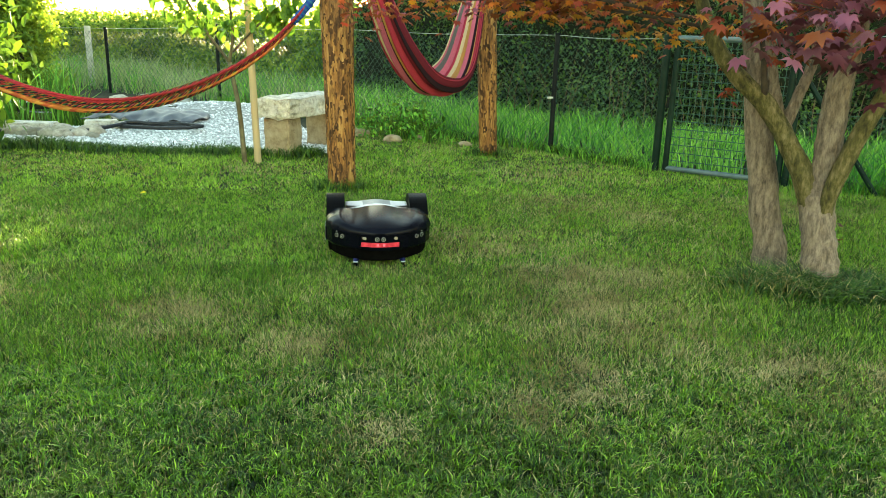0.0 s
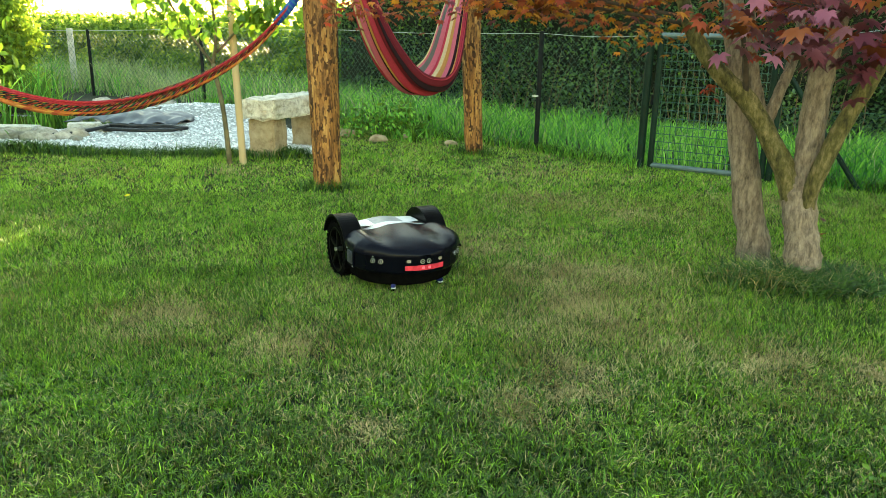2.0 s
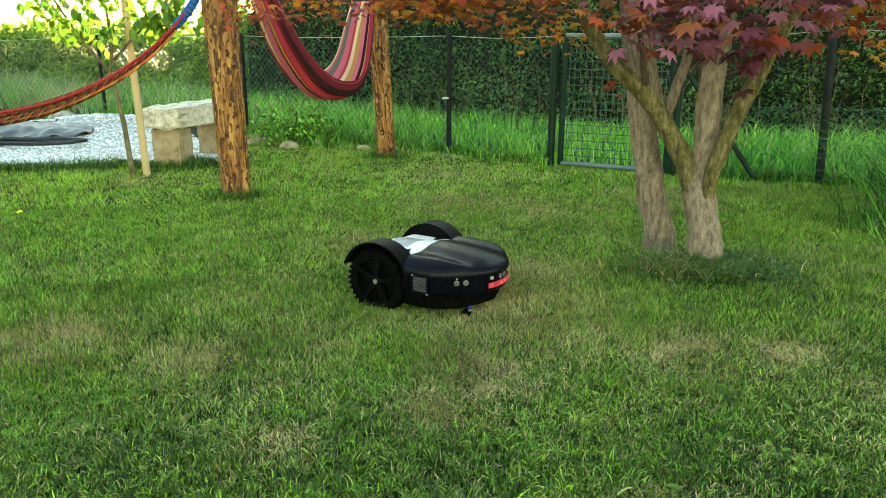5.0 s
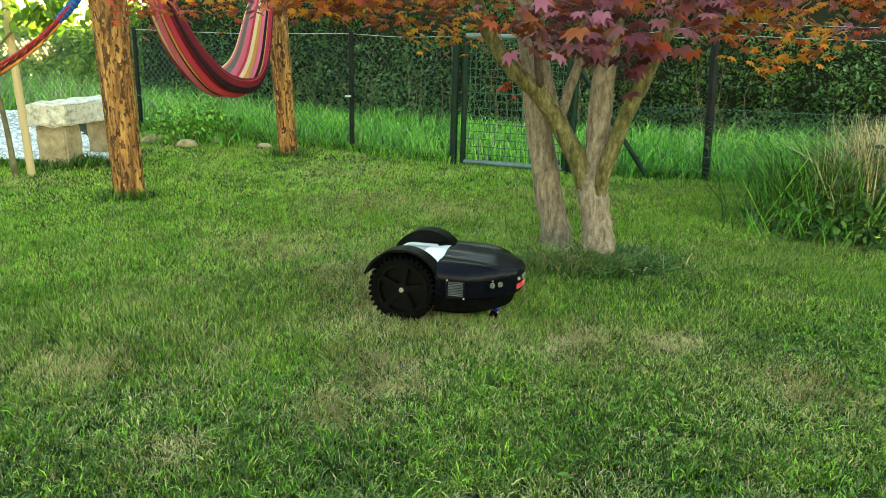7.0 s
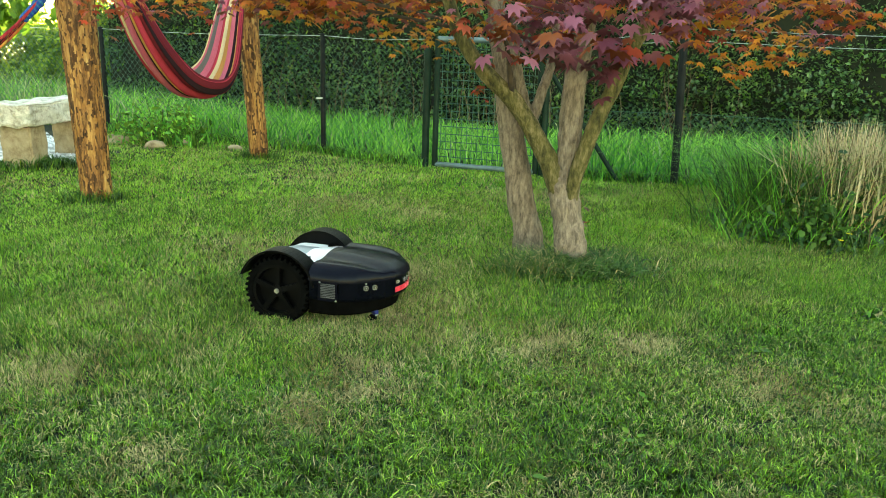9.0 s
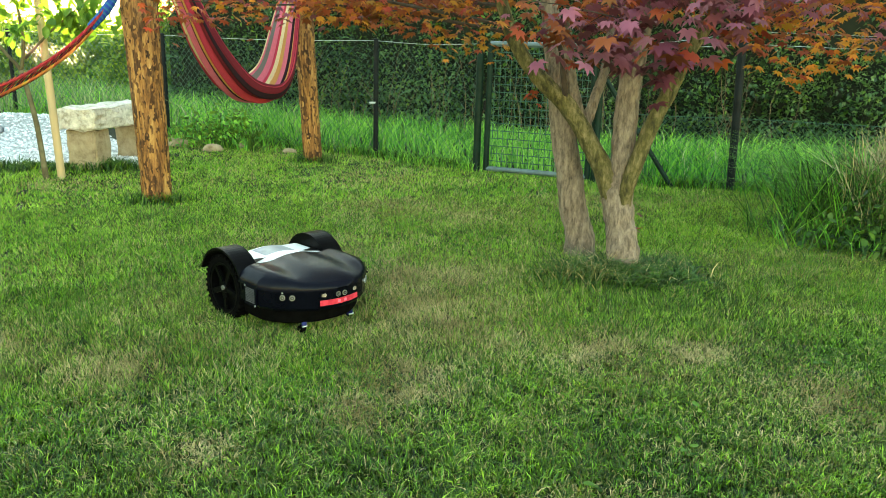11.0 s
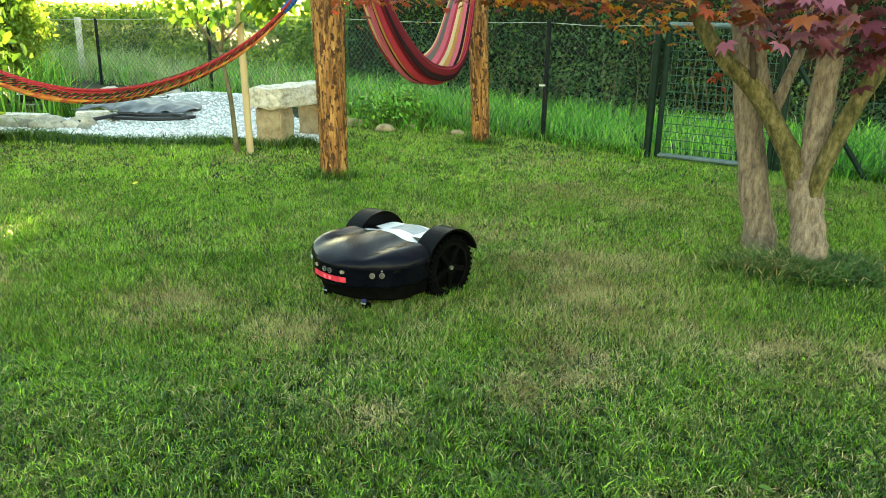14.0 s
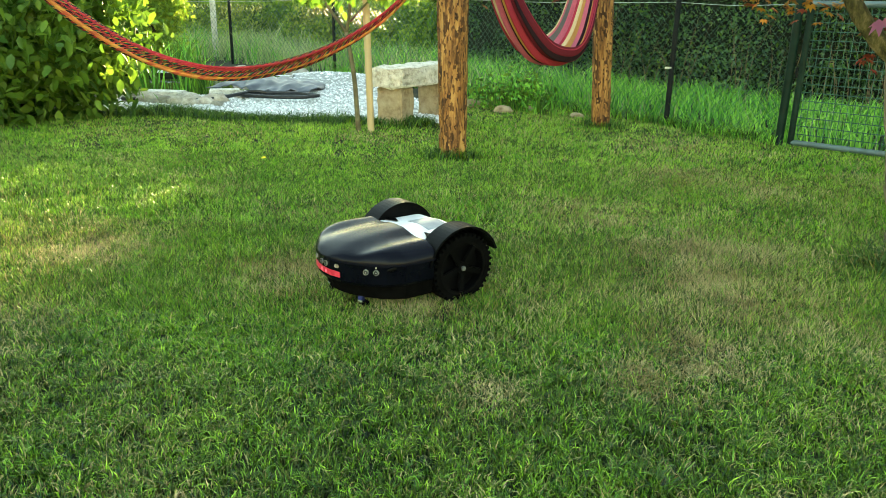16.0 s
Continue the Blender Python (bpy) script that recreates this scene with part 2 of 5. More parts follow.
# ---- mesh helpers ----
def part(name, bm, material, parent=None, label="", smooth=False):
    me = bpy.data.meshes.new(name)
    bm.to_mesh(me)
    bm.free()
    me.materials.append(material)
    if smooth:
        me.shade_smooth()
    ob = new(name, me)
    if parent is not None:
        ob.parent = parent
    return tagged(ob, label) if label else ob


def empty(name, m=None):
    ob = new(name)
    ob.empty_display_size = 0.1
    if m is not None:
        ob.matrix_world = m
    return ob


def raw(name, verts, faces_flat, totals, materials, mat_index=None, parent=None, smooth=False):
    """A mesh from flat arrays, for what has very many small faces."""
    me = bpy.data.meshes.new(name)
    verts = np.ascontiguousarray(verts, dtype=np.float32)
    me.vertices.add(len(verts))
    me.vertices.foreach_set("co", verts.ravel())
    me.loops.add(len(faces_flat))
    me.loops.foreach_set("vertex_index", np.ascontiguousarray(faces_flat, dtype=np.int32))
    me.polygons.add(len(totals))
    starts = np.concatenate(([0], np.cumsum(totals)[:-1])).astype(np.int32)
    me.polygons.foreach_set("loop_start", starts)
    if mat_index is not None:
        me.polygons.foreach_set("material_index", np.ascontiguousarray(mat_index, dtype=np.int32))
    me.update(calc_edges=True)
    for m in materials:
        me.materials.append(m)
    if smooth:
        me.shade_smooth()
    ob = new(name, me)
    if parent is not None:
        ob.parent = parent
    return ob


def box(bm, size, m=None, bevel=0.0):
    r = bmesh.ops.create_cube(bm, size=1.0, matrix=(m or Matrix()) @ Matrix.Diagonal((*size, 1)))
    if bevel:
        edges = list({e for v in r["verts"] for e in v.link_edges})
        bmesh.ops.bevel(bm, geom=edges, offset=bevel, segments=2, affect="EDGES")
    return bm


def rod(bm, a, b, r0, r1=None, seg=10):
    a, b = Vector(a), Vector(b)
    d = b - a
    m = Matrix.Translation((a + b) / 2) @ d.to_track_quat("Z", "Y").to_matrix().to_4x4()
    bmesh.ops.create_cone(bm, cap_ends=True, segments=seg, radius1=r0, radius2=r0 if r1 is None else r1, depth=d.length, matrix=m)
    return bm


def smooth_path(points, n):
    """Evenly spread points on a curve through the given ones."""
    p = np.array(points, float)
    p = np.vstack([2 * p[0] - p[1], p, 2 * p[-1] - p[-2]])
    out = []
    per = max(2, n // (len(p) - 3))
    for i in range(1, len(p) - 2):
        for k in range(per):
            t = k / per
            a, b, c, d = p[i - 1], p[i], p[i + 1], p[i + 2]
            out.append(0.5 * (2 * b + (c - a) * t + (2 * a - 5 * b + 4 * c - d) * t * t + (3 * b - a - 3 * c + d) * t ** 3))
    out.append(p[-2])
    return np.array(out)


def tube(bm, points, radii, seg=12, rough=0.0, seed=0, squash=1.0, n=24, uv=False):
    """A closed limb along a smooth path; radii go with the given points."""
    path = smooth_path(points, n)
    rad = np.interp(np.linspace(0, 1, len(path)), np.linspace(0, 1, len(radii)), radii)
    lay = bm.loops.layers.uv.verify() if uv else None
    rings = []
    side = None
    for i, c in enumerate(path):
        d = Vector(path[min(i + 1, len(path) - 1)] - path[max(i - 1, 0)]).normalized()
        if side is None:
            side = d.orthogonal().normalized()
        side = (side - d * side.dot(d)).normalized()
        up = d.cross(side)
        ring = []
        for k in range(seg):
            a = 2 * math.pi * k / seg
            r = rad[i]
            if rough:
                q = Vector((math.cos(a) * 1.7 + seed, math.sin(a) * 1.7, i * 0.16))
                r *= 1 + rough * noise.noise(q) + rough * 0.5 * noise.noise(q * 3.1)
            ring.append(bm.verts.new(Vector(c) + side * (math.cos(a) * r) + up * (math.sin(a) * r * squash)))
        rings.append(ring)
    for i in range(len(rings) - 1):
        for k in range(seg):
            f = bm.faces.new((rings[i][k], rings[i][(k + 1) % seg], rings[i + 1][(k + 1) % seg], rings[i + 1][k]))
            if uv:
                for lp, (a, b) in zip(f.loops, ((i, k), (i, k + 1), (i + 1, k + 1), (i + 1, k))):
                    lp[lay].uv = (a / (len(rings) - 1) + b / seg * 0.03, b / seg)
    bm.faces.new(rings[0][::-1])
    bm.faces.new(rings[-1])
    return bm


def sheet(bm, fn, nu, nv, thick=0.0):
    """A surface fn(u, v) -> point, with a second skin thick metres below if wanted."""
    lay = bm.loops.layers.uv.verify()
    g = [[bm.verts.new(fn(i / nu, j / nv)) for j in range(nv + 1)] for i in range(nu + 1)]
    for i in range(nu):
        for j in range(nv):
            f = bm.faces.new((g[i][j], g[i + 1][j], g[i + 1][j + 1], g[i][j + 1]))
            for lp, (a, b) in zip(f.loops, ((i, j), (i + 1, j), (i + 1, j + 1), (i, j + 1))):
                lp[lay].uv = (a / nu, b / nv)
    if thick:
        bmesh.ops.recalc_face_normals(bm, faces=bm.faces)
        bmesh.ops.solidify(bm, geom=bm.faces[:], thickness=thick)
    return bm


def lump(bm, centre, size, seed, rough=0.28, sub=2):
    """An uneven stone."""
    r = bmesh.ops.create_icosphere(bm, subdivisions=sub, radius=1.0)
    for v in r["verts"]:
        q = v.co * 1.1 + Vector((seed * 3.7, seed * 1.3, 0))
        k = 1 + rough * noise.noise(q) + rough * 0.5 * noise.noise(q * 2.7)
        v.co = Vector((v.co.x * size[0] * k, v.co.y * size[1] * k, max(v.co.z, -0.55) * size[2] * k)) + Vector(centre)
    return bm


def vnoise(x, y, cell, seed):
    """Smooth random values 0 to 1 over the plan."""
    tab = np.random.default_rng(seed).random((256, 256))
    fx, fy = x / cell + 1000.3, y / cell + 1000.7
    ix, iy = np.floor(fx).astype(int), np.floor(fy).astype(int)
    tx, ty = fx - ix, fy - iy
    tx, ty = tx * tx * (3 - 2 * tx), ty * ty * (3 - 2 * ty)
    t = lambda a, b: tab[a % 256, b % 256]
    return (t(ix, iy) * (1 - tx) + t(ix + 1, iy) * tx) * (1 - ty) + (t(ix, iy + 1) * (1 - tx) + t(ix + 1, iy + 1) * tx) * ty


def blades(name, roots, heights, widths, lean, materials, mat_index, base_z=None, curl=1.0, parent=None, fine=False):
    """Blades of grass, each a bent tapering strip of two pieces."""
    n = len(roots)
    a = rng.random(n) * 2 * np.pi
    d = np.stack([np.cos(a), np.sin(a)], 1)
    b = rng.random(n) * 2 * np.pi
    w = np.stack([np.cos(b), np.sin(b)], 1) * widths[:, None] / 2
    z0 = np.zeros(n) if base_z is None else base_z
    r1 = roots + d * (lean * heights * 0.35)[:, None]
    r2 = roots + d * (lean * heights * (0.35 + 0.75 * curl))[:, None]
    if fine:
        v = np.empty((n, 3, 3), np.float32)
        v[:, 0, :2], v[:, 1, :2], v[:, 2, :2] = roots - w, roots + w, r2
        v[:, :2, 2] = (z0 - 0.004)[:, None]
        v[:, 2, 2] = z0 + heights * (1.0 - 0.2 * np.minimum(lean, 1.2))
        return raw(name, v.reshape(-1, 3), np.arange(3 * n), np.full(n, 3), materials, mat_index, parent)
    v = np.empty((n, 5, 3), np.float32)
    v[:, 0, :2], v[:, 1, :2], v[:, 2, :2], v[:, 3, :2], v[:, 4, :2] = roots - w, roots + w, r1 + w * 0.85, r1 - w * 0.85, r2
    v[:, 0, 2] = v[:, 1, 2] = z0 - 0.004
    v[:, 2, 2] = v[:, 3, 2] = z0 + heights * 0.58
    v[:, 4, 2] = z0 + heights * (1.0 - 0.25 * np.minimum(lean, 1.2) * curl)
    k = np.arange(n)[:, None] * 5
    f = (k + np.array([[0, 1, 2, 3, 3, 2, 4]])).ravel()
    return raw(name, v.reshape(-1, 3), f, np.tile([4, 3], n), materials, np.repeat(mat_index, 2), parent)


LEAF_OVAL = (np.array([(0, 0, 0), (0.30, 0.26, 0.05), (0.70, 0.22, 0.03), (1, 0, -0.08), (0.70, -0.22, 0.03), (0.30, -0.26, 0.05)]), [(0, 3, 2, 1), (0, 5, 4, 3)])
LEAF_SMALL = (np.array([(0, 0, 0), (0.5, 0.30, 0.08), (1, 0, -0.05), (0.5, -0.30, 0.08)]), [(0, 2, 1), (0, 3, 2)])


def maple_leaf():
    """Seven pointed lobes round a stalk end."""
    v, f = [(0, 0, 0)], []
    lobes = [(-118, 0.45), (-78, 0.72), (-38, 0.92), (0, 1.0), (38, 0.92), (78, 0.72), (118, 0.45)]
    for a, r in lobes:
        c, s = math.cos(radians(a)), math.sin(radians(a))
        i = len(v)
        v += [(0.48 * r * c + 0.19 * r * s, 0.48 * r * s - 0.19 * r * c, 0.03), (r * c, r * s, -0.16 * r), (0.48 * r * c - 0.19 * r * s, 0.48 * r * s + 0.19 * r * c, 0.03)]
        f.append((0, i, i + 1, i + 2))
    return np.array(v), f


LEAF_MAPLE = maple_leaf()


def leaves(name, at, size, shape, materials, mat_index, droop=0.5, parent=None, flat=False):
    """Many leaves in one mesh, each turned its own way; droop bends their tips towards the ground."""
    n = len(at)
    base, faces = shape
    yaw, pitch, roll = rng.random(n) * 2 * np.pi, droop * (0.3 + 0.7 * rng.random(n)), (rng.random(n) - 0.5) * (0.9 if flat else 2.2)
    if not flat:
        pitch = pitch + (rng.random(n) - 0.5) * 1.8
    c, s = np.cos, np.sin
    x = np.stack([c(yaw) * c(pitch), s(yaw) * c(pitch), -s(pitch)], 1)
    y0 = np.stack([-s(yaw), c(yaw), np.zeros(n)], 1)
    z0 = np.cross(x, y0)
    y = y0 * c(roll)[:, None] + z0 * s(roll)[:, None]
    z = np.cross(x, y)
    sz = size[:, None, None]
    v = at[:, None, :] + sz * (base[None, :, 0:1] * x[:, None] + base[None, :, 1:2] * y[:, None] + base[None, :, 2:3] * z[:, None])
    k = np.arange(n)[:, None] * len(base)
    flat_f = np.concatenate([np.array(q) for q in faces])
    tot = [len(q) for q in faces]
    return raw(name, v.reshape(-1, 3), (k + flat_f[None]).ravel(), np.tile(tot, n), materials, np.repeat(mat_index, len(faces)), parent)


# ---- ground ----
def pond_depth(x, y):
    d = ((x + 4.6) / 1.70) ** 2 + ((y - 10.0) / 1.40) ** 2
    return np.clip(1.15 - d, 0, 1)


def build_ground():
    xs = np.concatenate([[-300, -120, -60, -30, -18, -12], np.arange(-9, 9.01, 0.15), [12, 18, 30, 60, 120, 300]])
    ys = np.concatenate([[-300, -120, -40, -12, -4], np.arange(-1.5, 17.01, 0.15), [22, 32, 50, 80, 150, 300]])
    gx, gy = np.meshgrid(xs, ys, indexing="ij")
    z = (vnoise(gx, gy, 0.5, 3) - 0.5) * 0.012 - 0.30 * np.minimum(pond_depth(gx, gy) * 2.5, 1)
    n, m = gx.shape
    i, j = np.meshgrid(np.arange(n - 1), np.arange(m - 1), indexing="ij")
    q = np.stack([i * m + j, (i + 1) * m + j, (i + 1) * m + j + 1, i * m + j + 1], -1).reshape(-1)
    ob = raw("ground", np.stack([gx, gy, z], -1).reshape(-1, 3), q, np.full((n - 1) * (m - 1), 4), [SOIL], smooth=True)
    tagged(ob, "flat garden soil under the mown lawn and meadow", "ground", kind="structure")


build_ground()

# bare and straw-coloured places in the lawn: x, y, radius
DRY = [(0.66, 2.50, 0.20), (0.50, 2.22, 0.16), (1.43, 2.52, 0.24), (1.80, 2.45, 0.18), (0.62, 2.36, 0.2), (-0.35, 2.75, 0.22), (-0.05, 2.05, 0.10), (-0.9, 3.0, 0.28),
       (1.7, 4.9, 0.35), (1.2, 5.3, 0.4), (1.3, 6.5, 0.45), (2.05, 1.95, 0.2), (0.5, 4.2, 0.4), (1.0, 3.6, 0.45), (-1.2, 6.45, 0.3), (-1.9, 3.2, 0.3), (0.85, 3.1, 0.35), (2.7, 5.2, 0.4), (1.0, 2.9, 0.4)]


def lawn_patch(name, x0, x1, y0, y1, count, h, w, cell=0.035, light=0.16, fine=False):
    """Mown grass in small clumps with dark soil between them, mixed with straw."""
    x, y = x0 + rng.random(count) * (x1 - x0), y0 + rng.random(count) * (y1 - y0)
    clump = 0.62 * vnoise(x, y, cell, 11) + 0.38 * vnoise(x, y, cell * 2.7, 13)
    keep = rng.random(count) < np.clip((clump - 0.12) * 2.2, 0.22, 1)
    edge = 7.00 + 0.35 * vnoise(x, y, 0.6, 5)
    fence = np.interp(x, [-0.6, 1.54, 2.35, 4.18, 8], [9.8, 7.75, 6.70, 5.50, 3.2])
    ok = keep & (y < np.minimum(np.where(x < -0.6, edge, 12), fence + 0.1))
    x, y, clump = x[ok], y[ok], clump[ok]
    dry = 0.55 * np.clip(vnoise(x, y, 0.55, 21) * 0.6 + vnoise(x, y, 0.17, 22) * 0.5 - 0.44, 0, 1)
    for cx, cy, r in DRY:
        dry = np.maximum(dry, 0.62 * np.exp(-((x - cx) ** 2 + (y - cy) ** 2) / (r * r)) * (0.5 + 0.9 * vnoise(x, y, 0.09, 23)))
    lush = vnoise(x, y, 0.8, 31)
    tone = vnoise(x, y, cell * 1.7, 17)
    dull = np.clip(0.20 + 0.9 * (vnoise(x, y, 0.45, 41) - 0.5) + 1.1 * dry, 0, 0.9)
    idx = np.where(rng.random(len(x)) < dry * np.interp(y, [3.4, 5.0], [1.0, 0.7]) + 0.07, 2, np.where(rng.random(len(x)) < dull, 1, 0))
    idx = np.where((idx < 2) & (rng.random(len(x)) < light * (0.45 + 1.1 * tone)), 3, idx)
    hh = h * (0.60 + 0.65 * rng.random(len(x))) * (0.75 + 0.5 * lush) * (1 - 0.35 * dry) * (0.40 + 1.15 * clump)
    ob = blades(name, np.stack([x, y], 1), hh, w * (0.7 + 0.6 * rng.random(len(x))), 0.15 + 1.05 * rng.random(len(x)), [BLADE, BLADE_DULL, STRAW, BLADE_LIGHT], idx, fine=fine)
    tagged(ob, "short mown lawn grass, green with dry straw patches", "grass", kind="stuff")


# light-blade share rises with distance, brightening by colour what canopy and hedge shade
lawn_patch("lawn_grass", -2.0, 3.0, 1.30, 2.5, 360000, 0.034, 0.0038, 0.022, 0.20)
lawn_patch("lawn_grass", -3.0, 4.3, 2.5, 3.7, 560000, 0.036, 0.0054, 0.024, 0.26, True)
lawn_patch("lawn_grass", -4.0, 6.0, 3.7, 5.5, 560000, 0.033, 0.0074, 0.030, 0.46, True)
lawn_patch("lawn_grass", -6.0, 6.0, 5.5, 9.6, 420000, 0.033, 0.0105, 0.042, 0.62, True)
for x0, x1, y0, y1, count in ((-6, 6, -4, 1.3, 60000), (-6, -2, 1.3, 2.5, 9000), (-6, -3, 2.5, 3.7, 9000), (-6.5, -4, 3.7, 5.5, 10000), (3, 6, 1.3, 2.5, 9000), (4.3, 6, 2.5, 3.7, 6000)):
    lawn_patch("lawn_grass", x0, x1, y0, y1, count * 2, 0.045, 0.014, 0.05)


# ---- meadow behind the fence and hedges ----
def meadow():
    n = 120000
    x, y = -14 + rng.random(n) * 24, 4 + rng.random(n) * 16
    line = np.interp(x, [-14, -4.9, -2.74, 1.54, 2.35, 4.18, 10], [19.6, 13.4, 12.0, 7.72, 6.68, 5.48, 2.0])
    deep = y - line
    back = np.where(x < -1.0, 7.0, 3.4)
    near = (rng.random(n) < np.interp(x, [-14, -3, 0, 4], [0.35, 0.5, 1, 1])) & (rng.random(n) < np.clip(1.25 - deep / 9, 0.15, 1))
    ok = (deep > 0.05) & (deep < back) & near
    x, y, deep = x[ok], y[ok], deep[ok]
    # pale share rises to the left, painting the backlit part of the meadow
    pale = np.clip(np.interp(x, [-6, -2, 0, 2], [0.95, 0.75, 0.18, 0.05]) * (0.3 + vnoise(x, y, 0.9, 51)), 0, 1)
    u = rng.random(len(x))
    idx = np.where(u < pale, 1, 0)
    h = (0.22 + 0.30 * rng.random(len(x)) * (0.5 + vnoise(x, y, 0.5, 52))) * np.interp(x, [-6, -1, 1, 2], [1.25, 1.15, 0.85, 0.62])
    ob = blades("meadow_grass", np.stack([x, y], 1), h, 0.009 + 0.010 * rng.random(len(x)), 0.2 + 0.6 * rng.random(len(x)), [MEADOW, MEADOW_PALE], idx)
    tagged(ob, "tall unmown meadow grass, pale seed heads brightened for backlight", "grass", kind="stuff")
    # rough longer grass along the foot of the fence and the gravel
    m = 9000
    s = rng.random(m)
    fx = np.interp(s, [0, 0.45, 0.6, 1], [-2.7, 1.54, 2.35, 4.6])
    fy = np.interp(s, [0, 0.45, 0.6, 1], [11.9, 7.68, 6.70, 5.25])
    d = np.abs(rng.normal(0, 0.11, m))
    gate = np.where((fx > 2.3) & (fx < 3.2), 0.3, 1.0)
    ob = blades("fence_foot_grass", np.stack([fx + (rng.random(m) - 0.5) * 0.1, fy - d + 0.12], 1), (0.05 + 0.10 * rng.random(m)) * gate, 0.006 + 0.005 * rng.random(m), 0.3 + 0.7 * rng.random(m), [MEADOW, BLADE], rng.integers(0, 2, m))
    tagged(ob, "longer grass left along the fence foot", "grass", kind="stuff")
    m = 11000
    x = -6.0 + rng.random(m) * 5.3
    y = 7.03 + 0.33 * vnoise(x, x * 0, 0.6, 5) + rng.normal(0, 0.10, m)
    ob = blades("bed_edge_grass", np.stack([x, y], 1), 0.035 + 0.10 * rng.random(m) * np.clip(vnoise(x, y, 0.4, 61) * 1.8 - 0.4, 0, 1.3), 0.006 + 0.005 * rng.random(m), 0.3 + 0.7 * rng.random(m), [BLADE, TUFT], rng.integers(0, 2, m))
    tagged(ob, "longer grass along the gravel edge", "grass", kind="stuff")


meadow()


def hedge(name, line, heights, depth, count, size, materials, label, seed, weights, core):
    """A clipped row of bushes: a solid inner sheet, a shell of leaves round it."""
    top = empty(name)
    line, heights = np.array(line, float), np.array(heights, float)
    seg = np.concatenate([[0], np.cumsum(np.linalg.norm(np.diff(line, axis=0), axis=1))])
    L = seg[-1]

    def at(s):
        return np.stack([np.interp(s, seg, line[:, 0]), np.interp(s, seg, line[:, 1])], -1), np.interp(s, seg, heights)

    def normal(s):
        a, _ = at(np.clip(s + 0.3, 0, L))
        b, _ = at(np.clip(s - 0.3, 0, L))
        t = (a - b) / np.maximum(np.linalg.norm(a - b, axis=-1, keepdims=True), 1e-6)
        return np.stack([t[..., 1], -t[..., 0]], -1)

    bm = bmesh.new()

    def fn(u, v):
        s = np.array([u * L])
        p, h = at(s)
        n = normal(s)
        a = math.pi * v
        k = 0.78 + 0.25 * float(vnoise(np.array([u * L]), np.array([v * 4]), 0.7, seed)[0])
        q = p[0] + n[0] * (math.cos(a) * depth * 0.40 * k) - n[0] * depth / 2
        return (q[0], q[1], max(0.0, math.sin(a)) ** 0.45 * h[0] * (0.86 * k if h[0] > 2 else 0.80 + 0.14 * k))

    # sheet behind the leaves; in the tall hedge its colour stands for shade
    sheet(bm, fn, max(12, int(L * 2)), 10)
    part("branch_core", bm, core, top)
    s = rng.random(count) * L
    p, h = at(s)
    n = normal(s)
    v = rng.random(count)
    bulge = 0.62 * (vnoise(s, v * 4, 0.9, seed + 1) - 0.5) + 0.42 * (vnoise(s, v * 6, 0.35, seed + 2) - 0.5)
    face = rng.random(count) < 0.74
    zz = np.where(face, v ** 1.5, 0.97 + 0.05 * rng.random(count) + 0.7 * bulge)
    off = np.where(face, depth * (0.0 + 0.06 * rng.normal(0, 1, count)) + bulge * 1.1 - 0.10 * zz, -depth * rng.random(count))
    xy = p + n * off[:, None]
    z = zz * h * (1 + 0.12 * (vnoise(s, s * 0, 0.8, seed + 3) - 0.5)) + 0.05
    idx = rng.choice(len(materials), count, p=weights)
    leaves("leaves", np.stack([xy[:, 0], xy[:, 1], z], 1), size * (0.6 + 0.8 * rng.random(count)), LEAF_SMALL if size < 0.09 else LEAF_OVAL, materials, idx, 0.7, top)
    return tagged(top, label, "hedge")


tall = hedge("hedge", [(-0.9, 12.6), (0.6, 11.3), (3.6, 9.6), (6.2, 7.9), (9.0, 5.6), (11.5, 2.6)], [2.2, 3.4, 3.8, 3.8, 3.8, 3.8], 1.6, 120000, 0.056, [HEDGE_LEAF, BUSH_LEAF], "tall dense dark green hedge behind the meadow", 71, [0.86, 0.14], HEDGE_SHADE)
low = hedge("hedge", [(-18, 25), (-9, 19.5), (-4.6, 16.6), (-2.75, 15.2), (-2.5, 14.95), (-2.0, 14.5), (-1.8, 14.3), (-0.9, 13.2)], [1.12, 1.12, 1.16, 1.16, 1.04, 1.04, 1.28, 1.70], 1.8, 48000, 0.10, [HEDGE_SUNLIT, BUSH_LEAF], "low sunlit yellow-green hedge behind the far fence", 81, [0.65, 0.35], BUSH_LEAF)


def hedge_twigs():
    """Bare and dry stems at the hedge's foot."""
    top = empty("dry_brushwood")
    for k in range(70):
        s = rng.random()
        x, y = np.interp(s, [0, 0.4, 1], [1.0, 3.6, 6.2]), np.interp(s, [0, 0.4, 1], [10.9, 9.4, 7.7])
        y -= 0.12 + 0.38 * rng.random()
        bm = bmesh.new()
        hgt = 0.5 + 0.7 * rng.random()
        dx, dy = rng.normal(0, 0.2), rng.normal(0, 0.1)
        tube(bm, [(x, y, 0), (x + dx * 0.4, y + dy, hgt * 0.5), (x + dx + rng.normal(0, 0.1), y - 0.05, hgt)], [0.005, 0.004, 0.0015], 5, n=6)
        part("stem", bm, BRUSH, top)
    tagged(top, "bare dry stems and brushwood at the hedge foot", "brushwood")


hedge_twigs()


